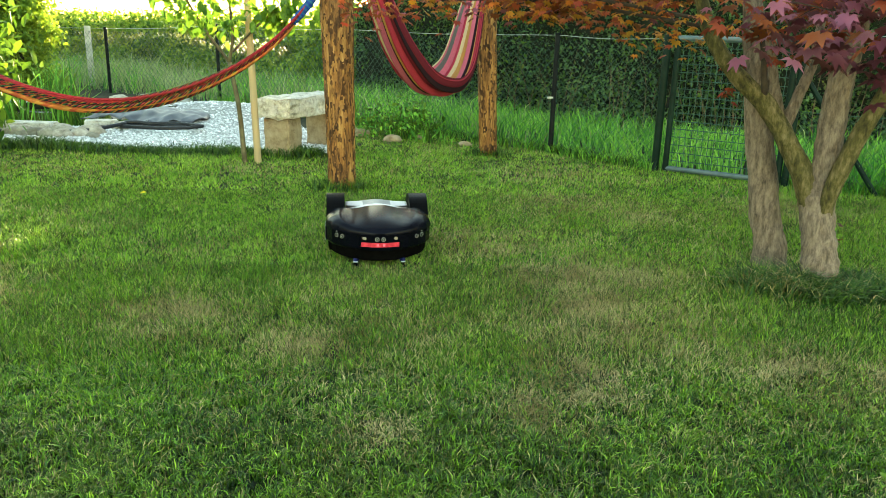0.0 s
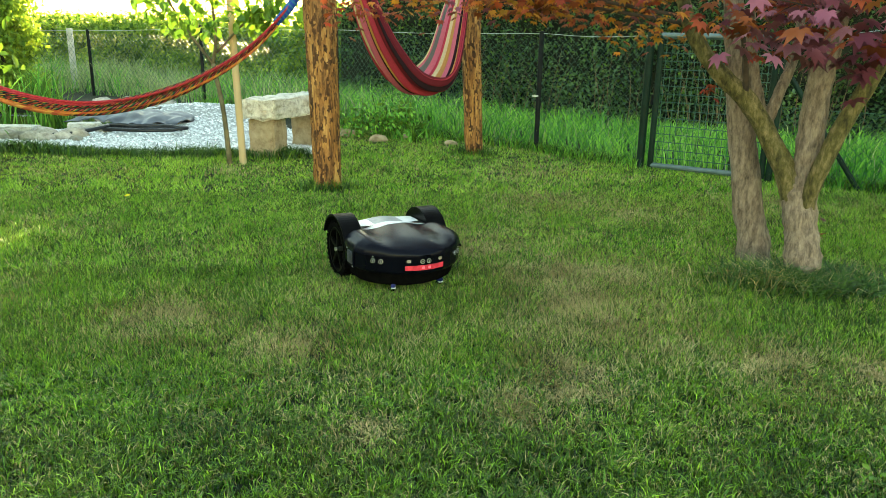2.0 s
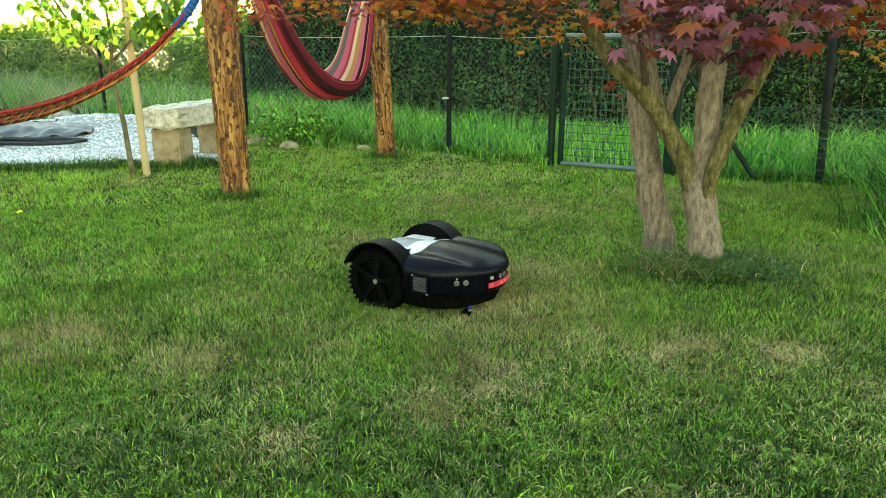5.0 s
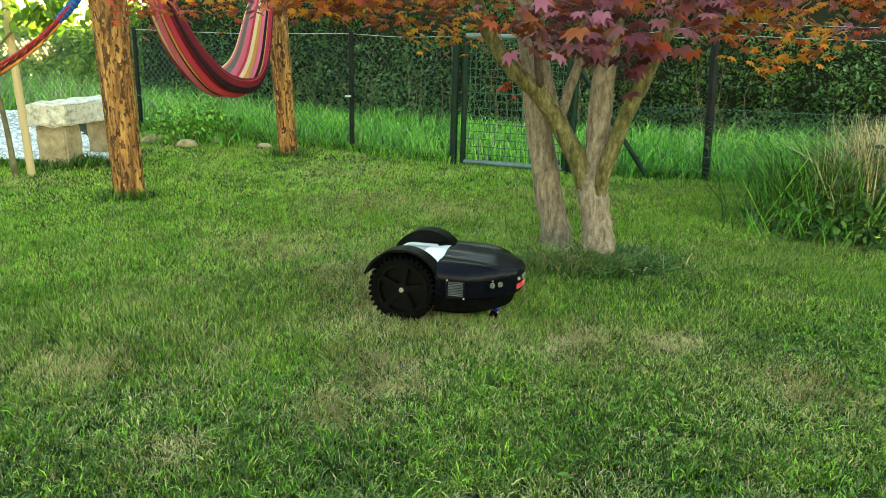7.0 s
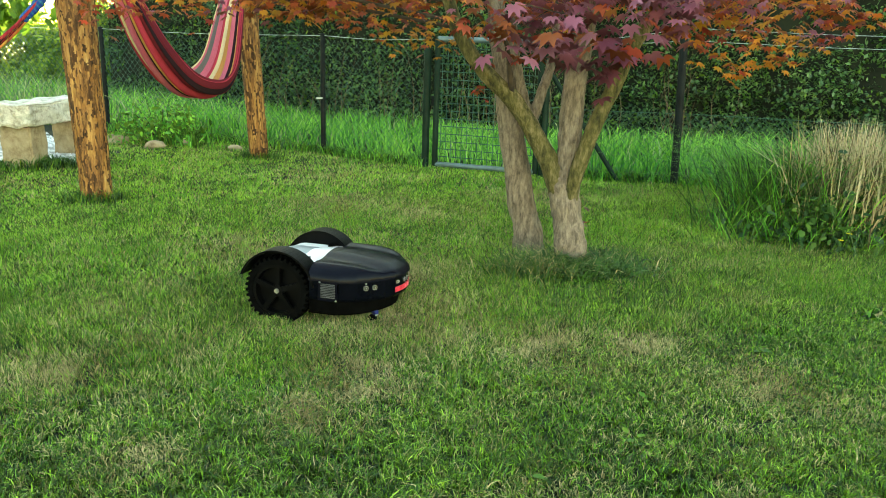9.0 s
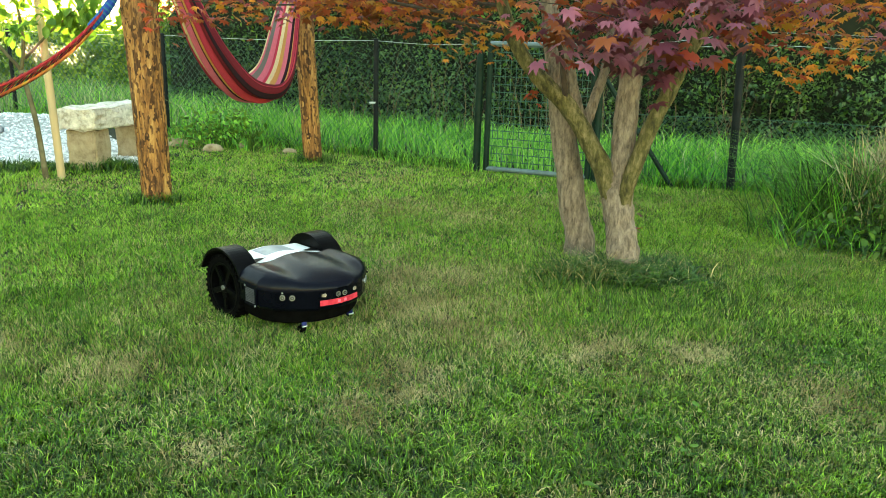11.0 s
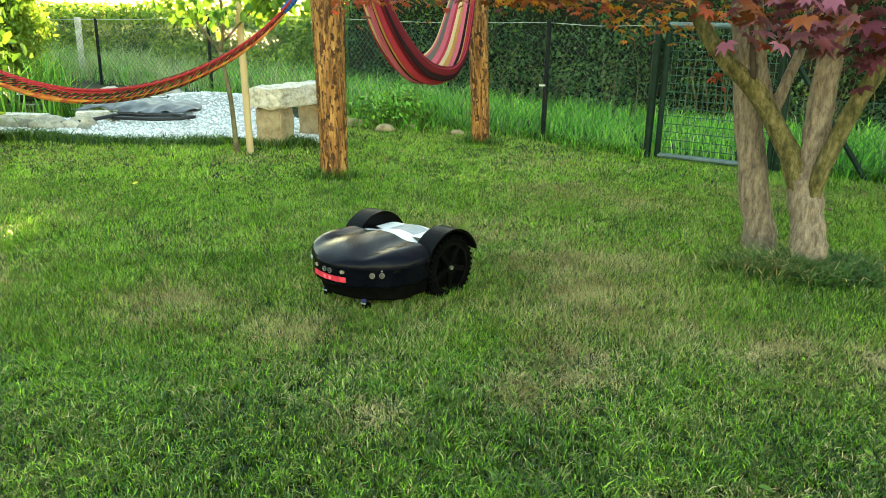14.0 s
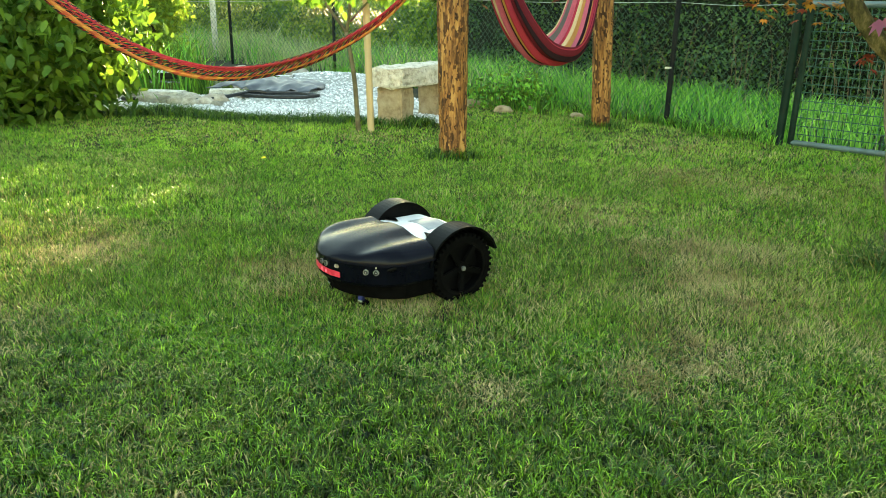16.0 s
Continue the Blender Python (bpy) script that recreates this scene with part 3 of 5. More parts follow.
# ---- fence ----
def chain_link(parent, a, b, z0, z1, pitch=0.062, r=0.0024):
    a, b = np.array(a, float), np.array(b, float)
    L, h = np.linalg.norm(b - a), z1 - z0
    d = (b - a) / L
    nrm = np.array([-d[1], d[0]])
    V, F = [], []
    for sgn, off in ((1, 0.002), (-1, -0.002)):
        s0 = -h
        while s0 < L + h:
            lo, hi = (s0, s0 + h) if sgn > 0 else (s0 + h, s0)
            pts = []
            ta, tb = 0.0, 1.0
            dx = hi - lo
            if abs(dx) > 1e-9:
                t1, t2 = sorted(((0 - lo) / dx, (L - lo) / dx))
                ta, tb = max(ta, t1), min(tb, t2)
            if tb - ta > 0.02:
                for t in (ta, tb):
                    s, z = lo + dx * t, z0 + h * t
                    for q in range(3):
                        an = q * 2.094
                        o = off + r * math.cos(an)
                        V.append((a[0] + d[0] * (s + r * math.sin(an)) + nrm[0] * o, a[1] + d[1] * (s + r * math.sin(an)) + nrm[1] * o, z))
                k = len(V) - 6
                F += [(k, k + 1, k + 4, k + 3), (k + 1, k + 2, k + 5, k + 4), (k + 2, k, k + 3, k + 5)]
            s0 += pitch * 1.25
    return raw("wire_netting", np.array(V), np.array(F).ravel(), np.full(len(F), 4), [MESH_WIRE], parent=parent)


def sag_wire(parent, a, b, r, material, sag=0.015, barbs=False):
    bm = bmesh.new()
    mid = [(a[i] + b[i]) / 2 for i in range(3)]
    mid[2] -= sag
    tube(bm, [a, mid, b], [r, r, r], 5, n=10)
    if barbs:
        L = (Vector(b) - Vector(a)).length
        for k in range(int(L / 0.11)):
            t = (k + 0.5) * 0.11 / L
            c = Vector(a).lerp(Vector(b), t) - Vector((0, 0, sag * 4 * t * (1 - t)))
            box(bm, (0.012, 0.004, 0.004), Matrix.Translation(c) @ Euler((k, k * 2.1, k * 0.7)).to_matrix().to_4x4())
    return part("top_wire", bm, material, parent)


def fence_post(parent, x, y, h, r, material, lean=(0, 0)):
    bm = bmesh.new()
    rod(bm, (x, y, -0.1), (x + lean[0], y + lean[1], h), r, seg=12)
    bmesh.ops.create_uvsphere(bm, u_segments=12, v_segments=6, radius=r * 1.12, matrix=Matrix.Translation((x + lean[0], y + lean[1], h)) @ Matrix.Diagonal((1, 1, 0.5, 1)))
    post = part("post", bm, material, parent, smooth=False)
    return post


def build_fence():
    f = empty("wire_fence")
    P = [(-8.6, 15.8), (-4.88, 13.4), (-2.74, 12.0), (-0.60, 9.84), (1.54, 7.68), (2.31, 6.74)]
    hs = [1.05, 1.06, 1.16, 1.16, 1.17, 1.17]
    for k, ((x, y), h) in enumerate(zip(P, hs)):
        if k < 5:
            fence_post(f, x, y, h, 0.026, DARK_POST)
    for k in range(5):
        (a, ha), (b, hb) = (P[k], hs[k]), (P[k + 1], hs[k + 1])
        chain_link(f, a, b, 0.02, min(ha, hb) - 0.05, 0.062 if k > 2 else 0.075, 0.0024 if k > 2 else 0.0030)
        sag_wire(f, (*a, ha - 0.01), (*b, hb - 0.01), 0.003, GALV, 0.02, True)
    bm = bmesh.new()
    box(bm, (0.06, 0.015, 0.018), Matrix.Translation((1.50, 7.66, 0.56)))
    part("tension_clamp", bm, GALV, f)
    tagged(f, "dark green chain-link fence on steel posts with barbed top wire", "fence")
    g = empty("wire_fence")
    Q = [(3.19, 6.07), (4.18, 5.48), (6.3, 4.25), (8.6, 2.9)]
    for k, (x, y) in enumerate(Q):
        fence_post(g, x, y, 1.18 if k == 0 else 1.34, 0.028 if k == 0 else 0.033, GREEN_METAL if k == 0 else DARK_POST, (-0.07, 0.0) if k == 1 else (0, 0))
    for k in range(3):
        chain_link(g, Q[k], Q[k + 1], 0.02, 0.62, 0.055, 0.0022)
        sag_wire(g, (*Q[k], 0.625), (*Q[k + 1], 0.625), 0.0022, MESH_WIRE, 0.01)
        za = 1.17 if k == 0 else 1.22
        sag_wire(g, (*Q[k], za), (*Q[k + 1], 1.22), 0.0025, GALV, 0.02)
        sag_wire(g, (*Q[k], za + 0.0 if k == 0 else 1.32), (*Q[k + 1], 1.32), 0.0025, GALV, 0.02, True)
    bm = bmesh.new()
    rod(bm, (3.80, 5.70, -0.05), (3.20, 6.05, 0.93), 0.021, seg=12)
    part("brace", bm, GREEN_METAL, g, "slanting green steel brace")
    tagged(g, "low chain-link fence with two strands of wire above", "fence")
    c = empty("fence_post")
    bm = bmesh.new()
    box(bm, (0.09, 0.09, 1.15), Matrix.Translation((-5.75, 14.9, 0.5)), 0.008)
    part("shaft", bm, CONCRETE, c)
    tagged(c, "pale concrete post behind the far fence", "post")


build_fence()


def build_gate():
    g = empty("garden_gate")
    a, b = Vector((2.385, 6.665, 0)), Vector((3.14, 6.10, 0))
    d = (b - a).normalized()
    L = (b - a).length
    up = Vector((0, 0, 1))
    bm = bmesh.new()
    rod(bm, (2.315, 6.735, -0.1), (2.315, 6.735, 1.19), 0.034, seg=16)
    rod(bm, (2.315, 6.735, 1.19), (2.315, 6.735, 1.20), 0.037, 0.02, 16)
    part("gate_post", bm, GREEN_METAL, g)
    for p in (a, b):
        bm = bmesh.new()
        rod(bm, p + up * 0.03, p + up * 1.17, 0.026, seg=14)
        part("stile", bm, GREEN_METAL, g)
    for z in (0.045, 1.165):
        bm = bmesh.new()
        rod(bm, a + up * z, b + up * z, 0.024, seg=14)
        part("rail", bm, RAIL_SKY_SHEEN, g)
    for k in range(1, 19):
        bm = bmesh.new()
        p = a + d * (L * k / 19)
        rod(bm, p + up * 0.05, p + up * 1.16, 0.0027, seg=5)
        part("wire", bm, MESH_WIRE, g)
    for k in range(1, 16):
        bm = bmesh.new()
        z = 0.05 + 1.11 * k / 16
        rod(bm, a + up * z, b + up * z, 0.0033, seg=5)
        part("wire", bm, MESH_WIRE, g)
    bm = bmesh.new()
    box(bm, (0.05, 0.03, 0.09), Matrix.Translation(a + up * 0.62 - d * 0.02), 0.004)
    part("lock_box", bm, DARK_POST, g)
    tagged(g, "closed dark green metal garden gate with welded wire infill", "gate")


build_gate()


# ---- pond, gravel, stones ----
def build_pond():
    bm = bmesh.new()
    pts = []
    for k in range(40):
        a = 2 * math.pi * k / 40
        pts.append(bm.verts.new((-4.6 + 1.80 * math.cos(a), 10.0 + 1.50 * math.sin(a), -0.045)))
    bm.faces.new(pts)
    tagged(part("water", bm, WATER), "still dark pond water", "water", kind="structure")
    # gravel bed
    bm = bmesh.new()

    def inside(x, y):
        edge = 7.10 + 0.35 * vnoise(x, y * 0, 0.6, 5)
        right = np.interp(y, [7.4, 8.2, 9.5, 12], [-0.62, -0.55, -1.3, -2.4])
        return (y > edge) & (x < right) & (x > -6.9) & (y < 11.3 + 0.3 * np.sin(x * 2)) & (pond_depth(x, y) < 0.15)

    n = 90
    gx, gy = np.linspace(-7, -0.4, n), np.linspace(7.0, 11.8, n)
    X, Y = np.meshgrid(gx, gy, indexing="ij")
    I = inside(X, Y)
    Z = 0.012 + 0.03 * vnoise(X, Y, 0.35, 91) + 0.16 * np.exp(-(((X + 2.4) / 0.9) ** 2 + ((Y - 10.3) / 0.6) ** 2))
    vs = {}

    def vert(i, j):
        if (i, j) not in vs:
            vs[i, j] = bm.verts.new((X[i, j], Y[i, j], Z[i, j]))
        return vs[i, j]

    for i in range(n - 1):
        for j in range(n - 1):
            if I[i, j] and I[i + 1, j] and I[i, j + 1] and I[i + 1, j + 1]:
                bm.faces.new((vert(i, j), vert(i + 1, j), vert(i + 1, j + 1), vert(i, j + 1)))
    bed = tagged(part("gravel_bed", bm, GRAVEL_BED, smooth=True), "bed of white gravel round the pond", "gravel", kind="structure")
    m = 22000
    x, y = -6.9 + rng.random(m) * 6.4, 7.05 + (rng.random(m) ** 1.5) * 4.5
    ok = inside(x, y)
    x, y = x[ok], y[ok]
    z = 0.012 + 0.03 * vnoise(x, y, 0.35, 91) + 0.16 * np.exp(-(((x + 2.4) / 0.9) ** 2 + ((y - 10.3) / 0.6) ** 2))
    s = 0.010 + 0.014 * rng.random(len(x))
    base = np.array([(1, 0, 0), (0, 1, 0.1), (-1, 0.1, 0), (0, -1, 0), (0.1, 0, 0.8)])
    a = rng.random(len(x)) * 6.28
    R = np.stack([np.cos(a), -np.sin(a), np.sin(a), np.cos(a)], -1).reshape(-1, 2, 2)
    xy = np.einsum("nij,kj->nki", R, base[:, :2]) * s[:, None, None] * (0.7 + 0.6 * rng.random((len(x), 1, 2)))
    v = np.concatenate([xy + np.stack([x, y], 1)[:, None], (z[:, None] + s[:, None] * base[None, :, 2])[..., None]], -1)
    k = np.arange(len(x))[:, None] * 5
    f = (k + np.array([[0, 1, 4, 1, 2, 4, 2, 3, 4, 3, 0, 4]])).ravel()
    tagged(raw("gravel_stones", v.reshape(-1, 3), f, np.full(len(x) * 4, 3), [GRAVEL]), "loose white gravel stones", "gravel", kind="stuff")


build_pond()


def stone(x, y, size, seed, label="pale rounded garden stone beside the pond", material=None, sub=2):
    bm = lump(bmesh.new(), (x, y, size[2] * 0.5), size, seed, sub=sub)
    tagged(part("stone", bm, material or ROCK, smooth=True), label, "stone", "stones round the pond")


for k, (x, y, s) in enumerate([(-4.15, 8.25, 0.10), (-3.92, 8.20, 0.12), (-3.70, 8.17, 0.09), (-3.50, 8.2, 0.14), (-3.22, 8.22, 0.14), (-4.45, 8.3, 0.09), (-4.7, 8.35, 0.1),
                              (-3.05, 8.60, 0.12), (-3.35, 8.55, 0.09), (-2.25, 10.7, 0.16), (-2.65, 11.0, 0.14), (-3.1, 11.2, 0.18), (-3.6, 11.4, 0.2), (-1.95, 10.4, 0.14), (-1.7, 9.9, 0.12), (-4.1, 11.6, 0.16), (-1.55, 9.5, 0.10)]):
    stone(x, y, (s, s * 0.8, s * 0.62), k)
for k, (x, y, s) in enumerate([(0.70, 8.08, 0.070), (-0.07, 8.28, 0.11), (0.20, 8.45, 0.08), (-0.45, 8.7, 0.12)]):
    stone(x, y, (s, s * 0.8, s * 0.5), 40 + k, "round pale stone in the rough grass", BENCH)


for k in range(22):
    s = 0.055 + 0.075 * rng.random()
    stone(-5.35 + 0.108 * k + 0.03 * rng.normal(), 8.02 + 0.05 * rng.normal(), (s, s * 0.8, s * 0.62), 60 + k)


def slabs():
    """Flat pale slabs that rim the pond."""
    for k, (x, y, l, w, r) in enumerate([(-4.75, 8.55, 0.75, 0.28, 5), (-4.0, 8.55, 0.55, 0.25, -4), (-5.5, 8.7, 0.7, 0.3, 12), (-3.35, 8.85, 0.35, 0.22, 20)]):
        bm = box(bmesh.new(), (l, w, 0.05), Matrix.Translation((x, y, 0.07)) @ Matrix.Rotation(radians(r), 4, "Z"), 0.012)
        for v in bm.verts:
            v.co += Vector((noise.noise(v.co * 5), noise.noise(v.co * 5 + Vector((7, 0, 0))), 0)) * 0.02
        tagged(part("slab", bm, BENCH_TOP), "flat pale stone slab at the pond edge", "slab", "slabs at the pond edge")


slabs()


def liner():
    def fn(u, v):
        x, y = -3.75 + 1.35 * u + 0.10 * math.sin(v * 5), 9.25 + 1.15 * v - 0.25 * u + 0.1 * math.sin(u * 7)
        q = Vector((u * 5.2 + v * 1.4, v * 3.0, 0.3))
        return (x, y, 0.055 + 0.10 * math.sin(math.pi * min(1, v * 1.05)) * math.sin(math.pi * u) ** 0.5 + 0.07 * abs(noise.noise(q)) + 0.03 * noise.noise(q * 2.6))
    bm = sheet(bmesh.new(), fn, 48, 30, 0.004)
    tagged(part("pond_liner", bm, LINER, smooth=True), "crumpled dark grey pond liner lying on the gravel", "liner")
    bm = bmesh.new()
    pts = []
    for k in range(50):
        a = 0.5 + k / 50 * 3.05 * math.pi
        r = 0.42 + 0.03 * math.sin(k * 0.9)
        pts.append((-2.58 + r * math.cos(a) * 1.0, 8.48 + r * math.sin(a) * 0.36, 0.075 + 0.012 * (k // 14)))
    pts += [(-3.25, 8.12, 0.07), (-3.7, 8.02, 0.06), (-4.2, 8.05, 0.06)]
    tube(bm, pts, [0.020, 0.020], 10, n=212)
    tagged(part("garden_hose", bm, HOSE, smooth=True), "coiled black garden hose on the white gravel", "hose")


liner()


def bench():
    b = empty("stone_bench")
    ax = Vector((0.42, 0.907, 0))
    sd = Vector((0.907, -0.42, 0))

    def block(name, c, size, material, seed, amp):
        m = Matrix((( sd.x, ax.x, 0, c[0]), (sd.y, ax.y, 0, c[1]), (0, 0, 1, c[2]), (0, 0, 0, 1)))
        bm = bmesh.new()
        box(bm, size, None, 0.015)
        bmesh.ops.subdivide_edges(bm, edges=bm.edges[:], cuts=9, use_grid_fill=True)
        for v in bm.verts:
            q = v.co * 9 + Vector((seed, 0, 0))
            v.co += Vector((noise.noise(q), noise.noise(q + Vector((9, 0, 0))), 0.6 * noise.noise(q + Vector((0, 9, 0))))) * amp + Vector((noise.noise(q * 2.6), noise.noise(q * 2.6 + Vector((5, 0, 0))), 0.7 * noise.noise(q * 3))) * amp * 0.6
        bm.transform(m)
        part(name, bm, material, b, smooth=False)

    o = Vector((-1.135, 7.13, 0)) + ax * 0.13
    block("leg", o + Vector((0, 0, 0.16)), (0.27, 0.24, 0.40), BENCH, 1, 0.010)
    block("leg", o + ax * 0.72 + Vector((0, 0, 0.16)), (0.25, 0.24, 0.40), BENCH, 5, 0.010)
    block("seat", o + ax * 0.36 + Vector((0.01, 0, 0.445)), (0.36, 1.10, 0.18), BENCH_TOP, 9, 0.028)
    tagged(b, "rough pale sandstone bench with a thick slab on two blocks", "bench")


bench()


# ---- log posts, stake, hammocks ----
def log_post(x, y, r, taper, h, lean, seed, label, n=300, seg=80):
    """A peeled log: pale wood with patches of bark left standing a few millimetres proud."""
    z = -0.1 + (h + 0.1) * np.arange(n + 1) / n
    verts, bark = [], []
    for i in range(n + 1):
        for k in range(seg):
            a = 2 * math.pi * k / seg
            c, sn = math.cos(a), math.sin(a)
            q = Vector((c * 2.2 + seed, sn * 2.2, z[i] * 1.6))
            chip = noise.noise(Vector((c * 3.1 + seed, sn * 3.1, z[i] * 3.2))) * 0.36 + noise.noise(Vector((c * 7.5 + seed, sn * 7.5, z[i] * 17))) * 0.66 + 0.36 * noise.noise(Vector((c * 15, sn * 15 + seed, z[i] * 40)))
            bark.append(chip > -0.02)
            rr = (r + taper * z[i]) * (1 + 0.05 * noise.noise(q * 0.7)) + 0.004 * noise.noise(Vector((q.x * 2.3, q.y * 2.3, z[i] * 5.5))) + 0.002 * noise.noise(Vector((q.x * 6, q.y * 6, z[i] * 16))) + 0.005 * min(1.0, max(0.0, (chip + 0.08) / 0.12))
            verts.append((x + lean[0] * z[i] + rr * c, y + lean[1] * z[i] + rr * sn, z[i]))
    i, k = np.meshgrid(np.arange(n), np.arange(seg), indexing="ij")
    i, k = i.ravel(), k.ravel()
    quads = np.stack([i * seg + k, i * seg + (k + 1) % seg, (i + 1) * seg + (k + 1) % seg, (i + 1) * seg + k], 1)
    kind = np.array(bark)[quads].sum(1) >= 3
    flat = np.concatenate([quads.ravel(), n * seg + np.arange(seg)])
    p = raw("log_post", np.array(verts), flat, np.concatenate([np.full(len(quads), 4), [seg]]), [LOG, LOG_BARK], np.concatenate([kind, [False]]).astype(int))
    tagged(p, label, "post", "log posts of the hammocks")


log_post(-0.416, 5.715, 0.096, 0.013, 2.6, (-0.024, 0.0), 3, "thick peeled log post with patches of dark bark", 460, 128)
log_post(0.875, 7.42, 0.084, 0.003, 2.5, (-0.052, 0.0), 8, "slimmer peeled log post with dark bark streaks by the fence")


def stake():
    bm = bmesh.new()
    rod(bm, (-1.232, 6.77, -0.05), (-1.285, 6.77, 1.75), 0.031, 0.029, 14)
    tagged(part("stake", bm, STAKE, smooth=False), "round light wooden stake beside the young tree", "stake")


stake()


def cloth_hammock():
    h = empty("cloth_hammock")
    path = smooth_path([(-0.335, 5.86, 1.78), (-0.215, 6.00, 1.42), (-0.075, 6.17, 1.03), (0.10, 6.39, 0.755), (0.27, 6.60, 0.655), (0.45, 6.83, 0.68), (0.59, 7.00, 0.89), (0.685, 7.12, 1.36), (0.745, 7.20, 1.72)], 64)
    ns = len(path) - 1
    n = np.array([1.60, -1.30, 0]) / np.hypot(1.6, 1.3)

    def fn(u, v):
        i = min(ns, int(round(u * ns)))
        c = path[i]
        k = math.sin(math.pi * (0.03 + 0.94 * u)) ** 0.8
        w = v * 2 - 1
        fold = 0.013 * k * math.sin(w * 17 + 2.5 * u + 1.3 * math.sin(w * 5)) + 0.010 * k * math.sin(w * 37 + 6 * u) + 0.012 * k * noise.noise(Vector((u * 3, w * 6, 0)))
        tang = path[min(ns, i + 1)] - path[max(0, i - 1)]
        tang = tang / np.linalg.norm(tang)
        up = np.cross(n, tang)
        up = up if up[2] > 0 else -up
        side = 0.175 * k * math.sin(w * 1.9) + 0.02 * w
        lift = (0.185 * k * (1 - math.cos(w * 1.75)) / 1.2) + fold
        # the far edge hangs a little higher than the near one
        lift += 0.035 * k * (-w)
        q = c + n * side + up * lift
        return tuple(q)

    bm = sheet(bmesh.new(), fn, ns, 60)
    sheet(bm, lambda u, v: tuple(np.array(fn(u, v)) + n * 0.002 - np.array([0, 0, 0.003])), ns, 60)
    part("cloth", bm, CLOTH, h, smooth=True)
    for end, post in ((path[0], (-0.43, 5.72, 1.92)), (path[-1], (0.80, 7.40, 1.86))):
        bm = tube(bmesh.new(), [tuple(end), tuple((np.array(end) + np.array(post)) / 2), post], [0.012, 0.009, 0.009], 8, n=6)
        part("rope", bm, NET_RED, h)
    tagged(h, "striped red, pink and cream cloth hammock slung between log posts", "hammock")


cloth_hammock()


def net_hammock():
    h = empty("net_hammock")
    mid = np.array([(-0.47, 5.66, 1.62), (-0.60, 5.60, 1.36), (-0.86, 5.54, 1.065), (-1.18, 5.50, 0.845), (-1.58, 5.48, 0.685), (-2.03, 5.47, 0.610), (-2.44, 5.48, 0.650), (-2.87, 5.48, 0.820), (-3.29, 5.48, 1.105), (-3.75, 5.55, 1.50), (-4.15, 5.75, 1.90)])
    wide = np.array([0.10, 0.30, 0.48, 0.60, 0.68, 0.76, 0.86, 0.92, 0.95, 0.6, 0.2])
    strands = []
    for k in range(26):
        dz = 0.058 - 0.116 * k / 25
        kinds = (NET_RED, NET_MIX) if k < 4 else (NET_MIX, NET_DARK, NET_MIX, NET_DARK, NET_RED) if k < 18 else (NET_ORANGE, NET_DARK, NET_ORANGE)
        strands.append((dz, -0.030 + 0.050 * rng.random(), 0.0095 + 0.007 * rng.random(), kinds[k % len(kinds)], 6.28 * rng.random()))
    for dz, dy, r, m, ph in strands:
        pts = mid.copy()
        k = np.arange(len(mid))
        th = np.linspace(-0.9, 0.25, len(mid))
        pts[:, 2] += (dz * np.cos(th) - dy * np.sin(th)) * wide + 0.010 * np.sin(k * 1.7 + ph) * wide
        pts[:, 1] += (dy * np.cos(th) + dz * np.sin(th)) * wide + 0.008 * np.cos(k * 1.1 + ph) * wide
        bm = tube(bmesh.new(), [tuple(p) for p in pts], list(r * (0.30 + 0.70 * wide)), 10, 0.10, ph, n=120, uv=True)
        part("cord", bm, m, h, smooth=True)
    bm = tube(bmesh.new(), [(-0.44, 5.70, 1.80), (-0.50, 5.65, 1.56), (-0.62, 5.595, 1.33), (-0.74, 5.57, 1.19)], [0.012, 0.018, 0.030, 0.026], 10, 0.1, 3, n=16, uv=True)
    part("end_cord", bm, NET_BLUE, h, "blue cord end")
    tagged(h, "colourful red, green and orange net hammock, gathered into a rope", "hammock")


net_hammock()


# ---- trees and bushes ----
def young_tree():
    t = empty("young_tree")
    limbs = [([(-1.345, 6.76, -0.03), (-1.375, 6.76, 0.45), (-1.44, 6.76, 0.86)], [0.024, 0.020, 0.018]), ([(-1.44, 6.76, 0.86), (-1.62, 6.77, 1.10), (-1.77, 6.78, 1.35), (-1.95, 6.8, 1.7)], [0.015, 0.012, 0.010, 0.005]),
             ([(-1.44, 6.76, 0.86), (-1.40, 6.75, 1.1), (-1.42, 6.75, 1.5), (-1.36, 6.74, 2.1)], [0.015, 0.013, 0.010, 0.004]), ([(-1.40, 6.75, 0.95), (-1.2, 6.7, 1.15), (-1.02, 6.66, 1.30), (-0.85, 6.65, 1.45)], [0.010, 0.008, 0.006, 0.003])]
    for k, (p, r) in enumerate(limbs):
        part("trunk" if k == 0 else "limb", tube(bmesh.new(), p, r, 8, 0.08, k, n=12), STEM, t, smooth=True)
    c = []
    for _, (p, r) in enumerate(limbs[1:]):
        q = smooth_path(p, 30)
        q = q[len(q) * 2 // 5:]
        c.append(q[rng.integers(0, len(q), 130)] + rng.normal(0, 0.10, (130, 3)) * np.array([1.3, 1.3, 0.6]))
    c.append(np.array([(-0.95, 6.68, 1.26)]) + rng.normal(0, 0.08, (30, 3)) * np.array([1.4, 1, 0.7]))
    c = np.concatenate(c)
    leaves("leaves", c, 0.075 + 0.06 * rng.random(len(c)), LEAF_OVAL, [YOUNG_LEAF], np.zeros(len(c), int), 0.9, t)
    tagged(t, "slender young tree with broad fresh green leaves", "tree")


young_tree()


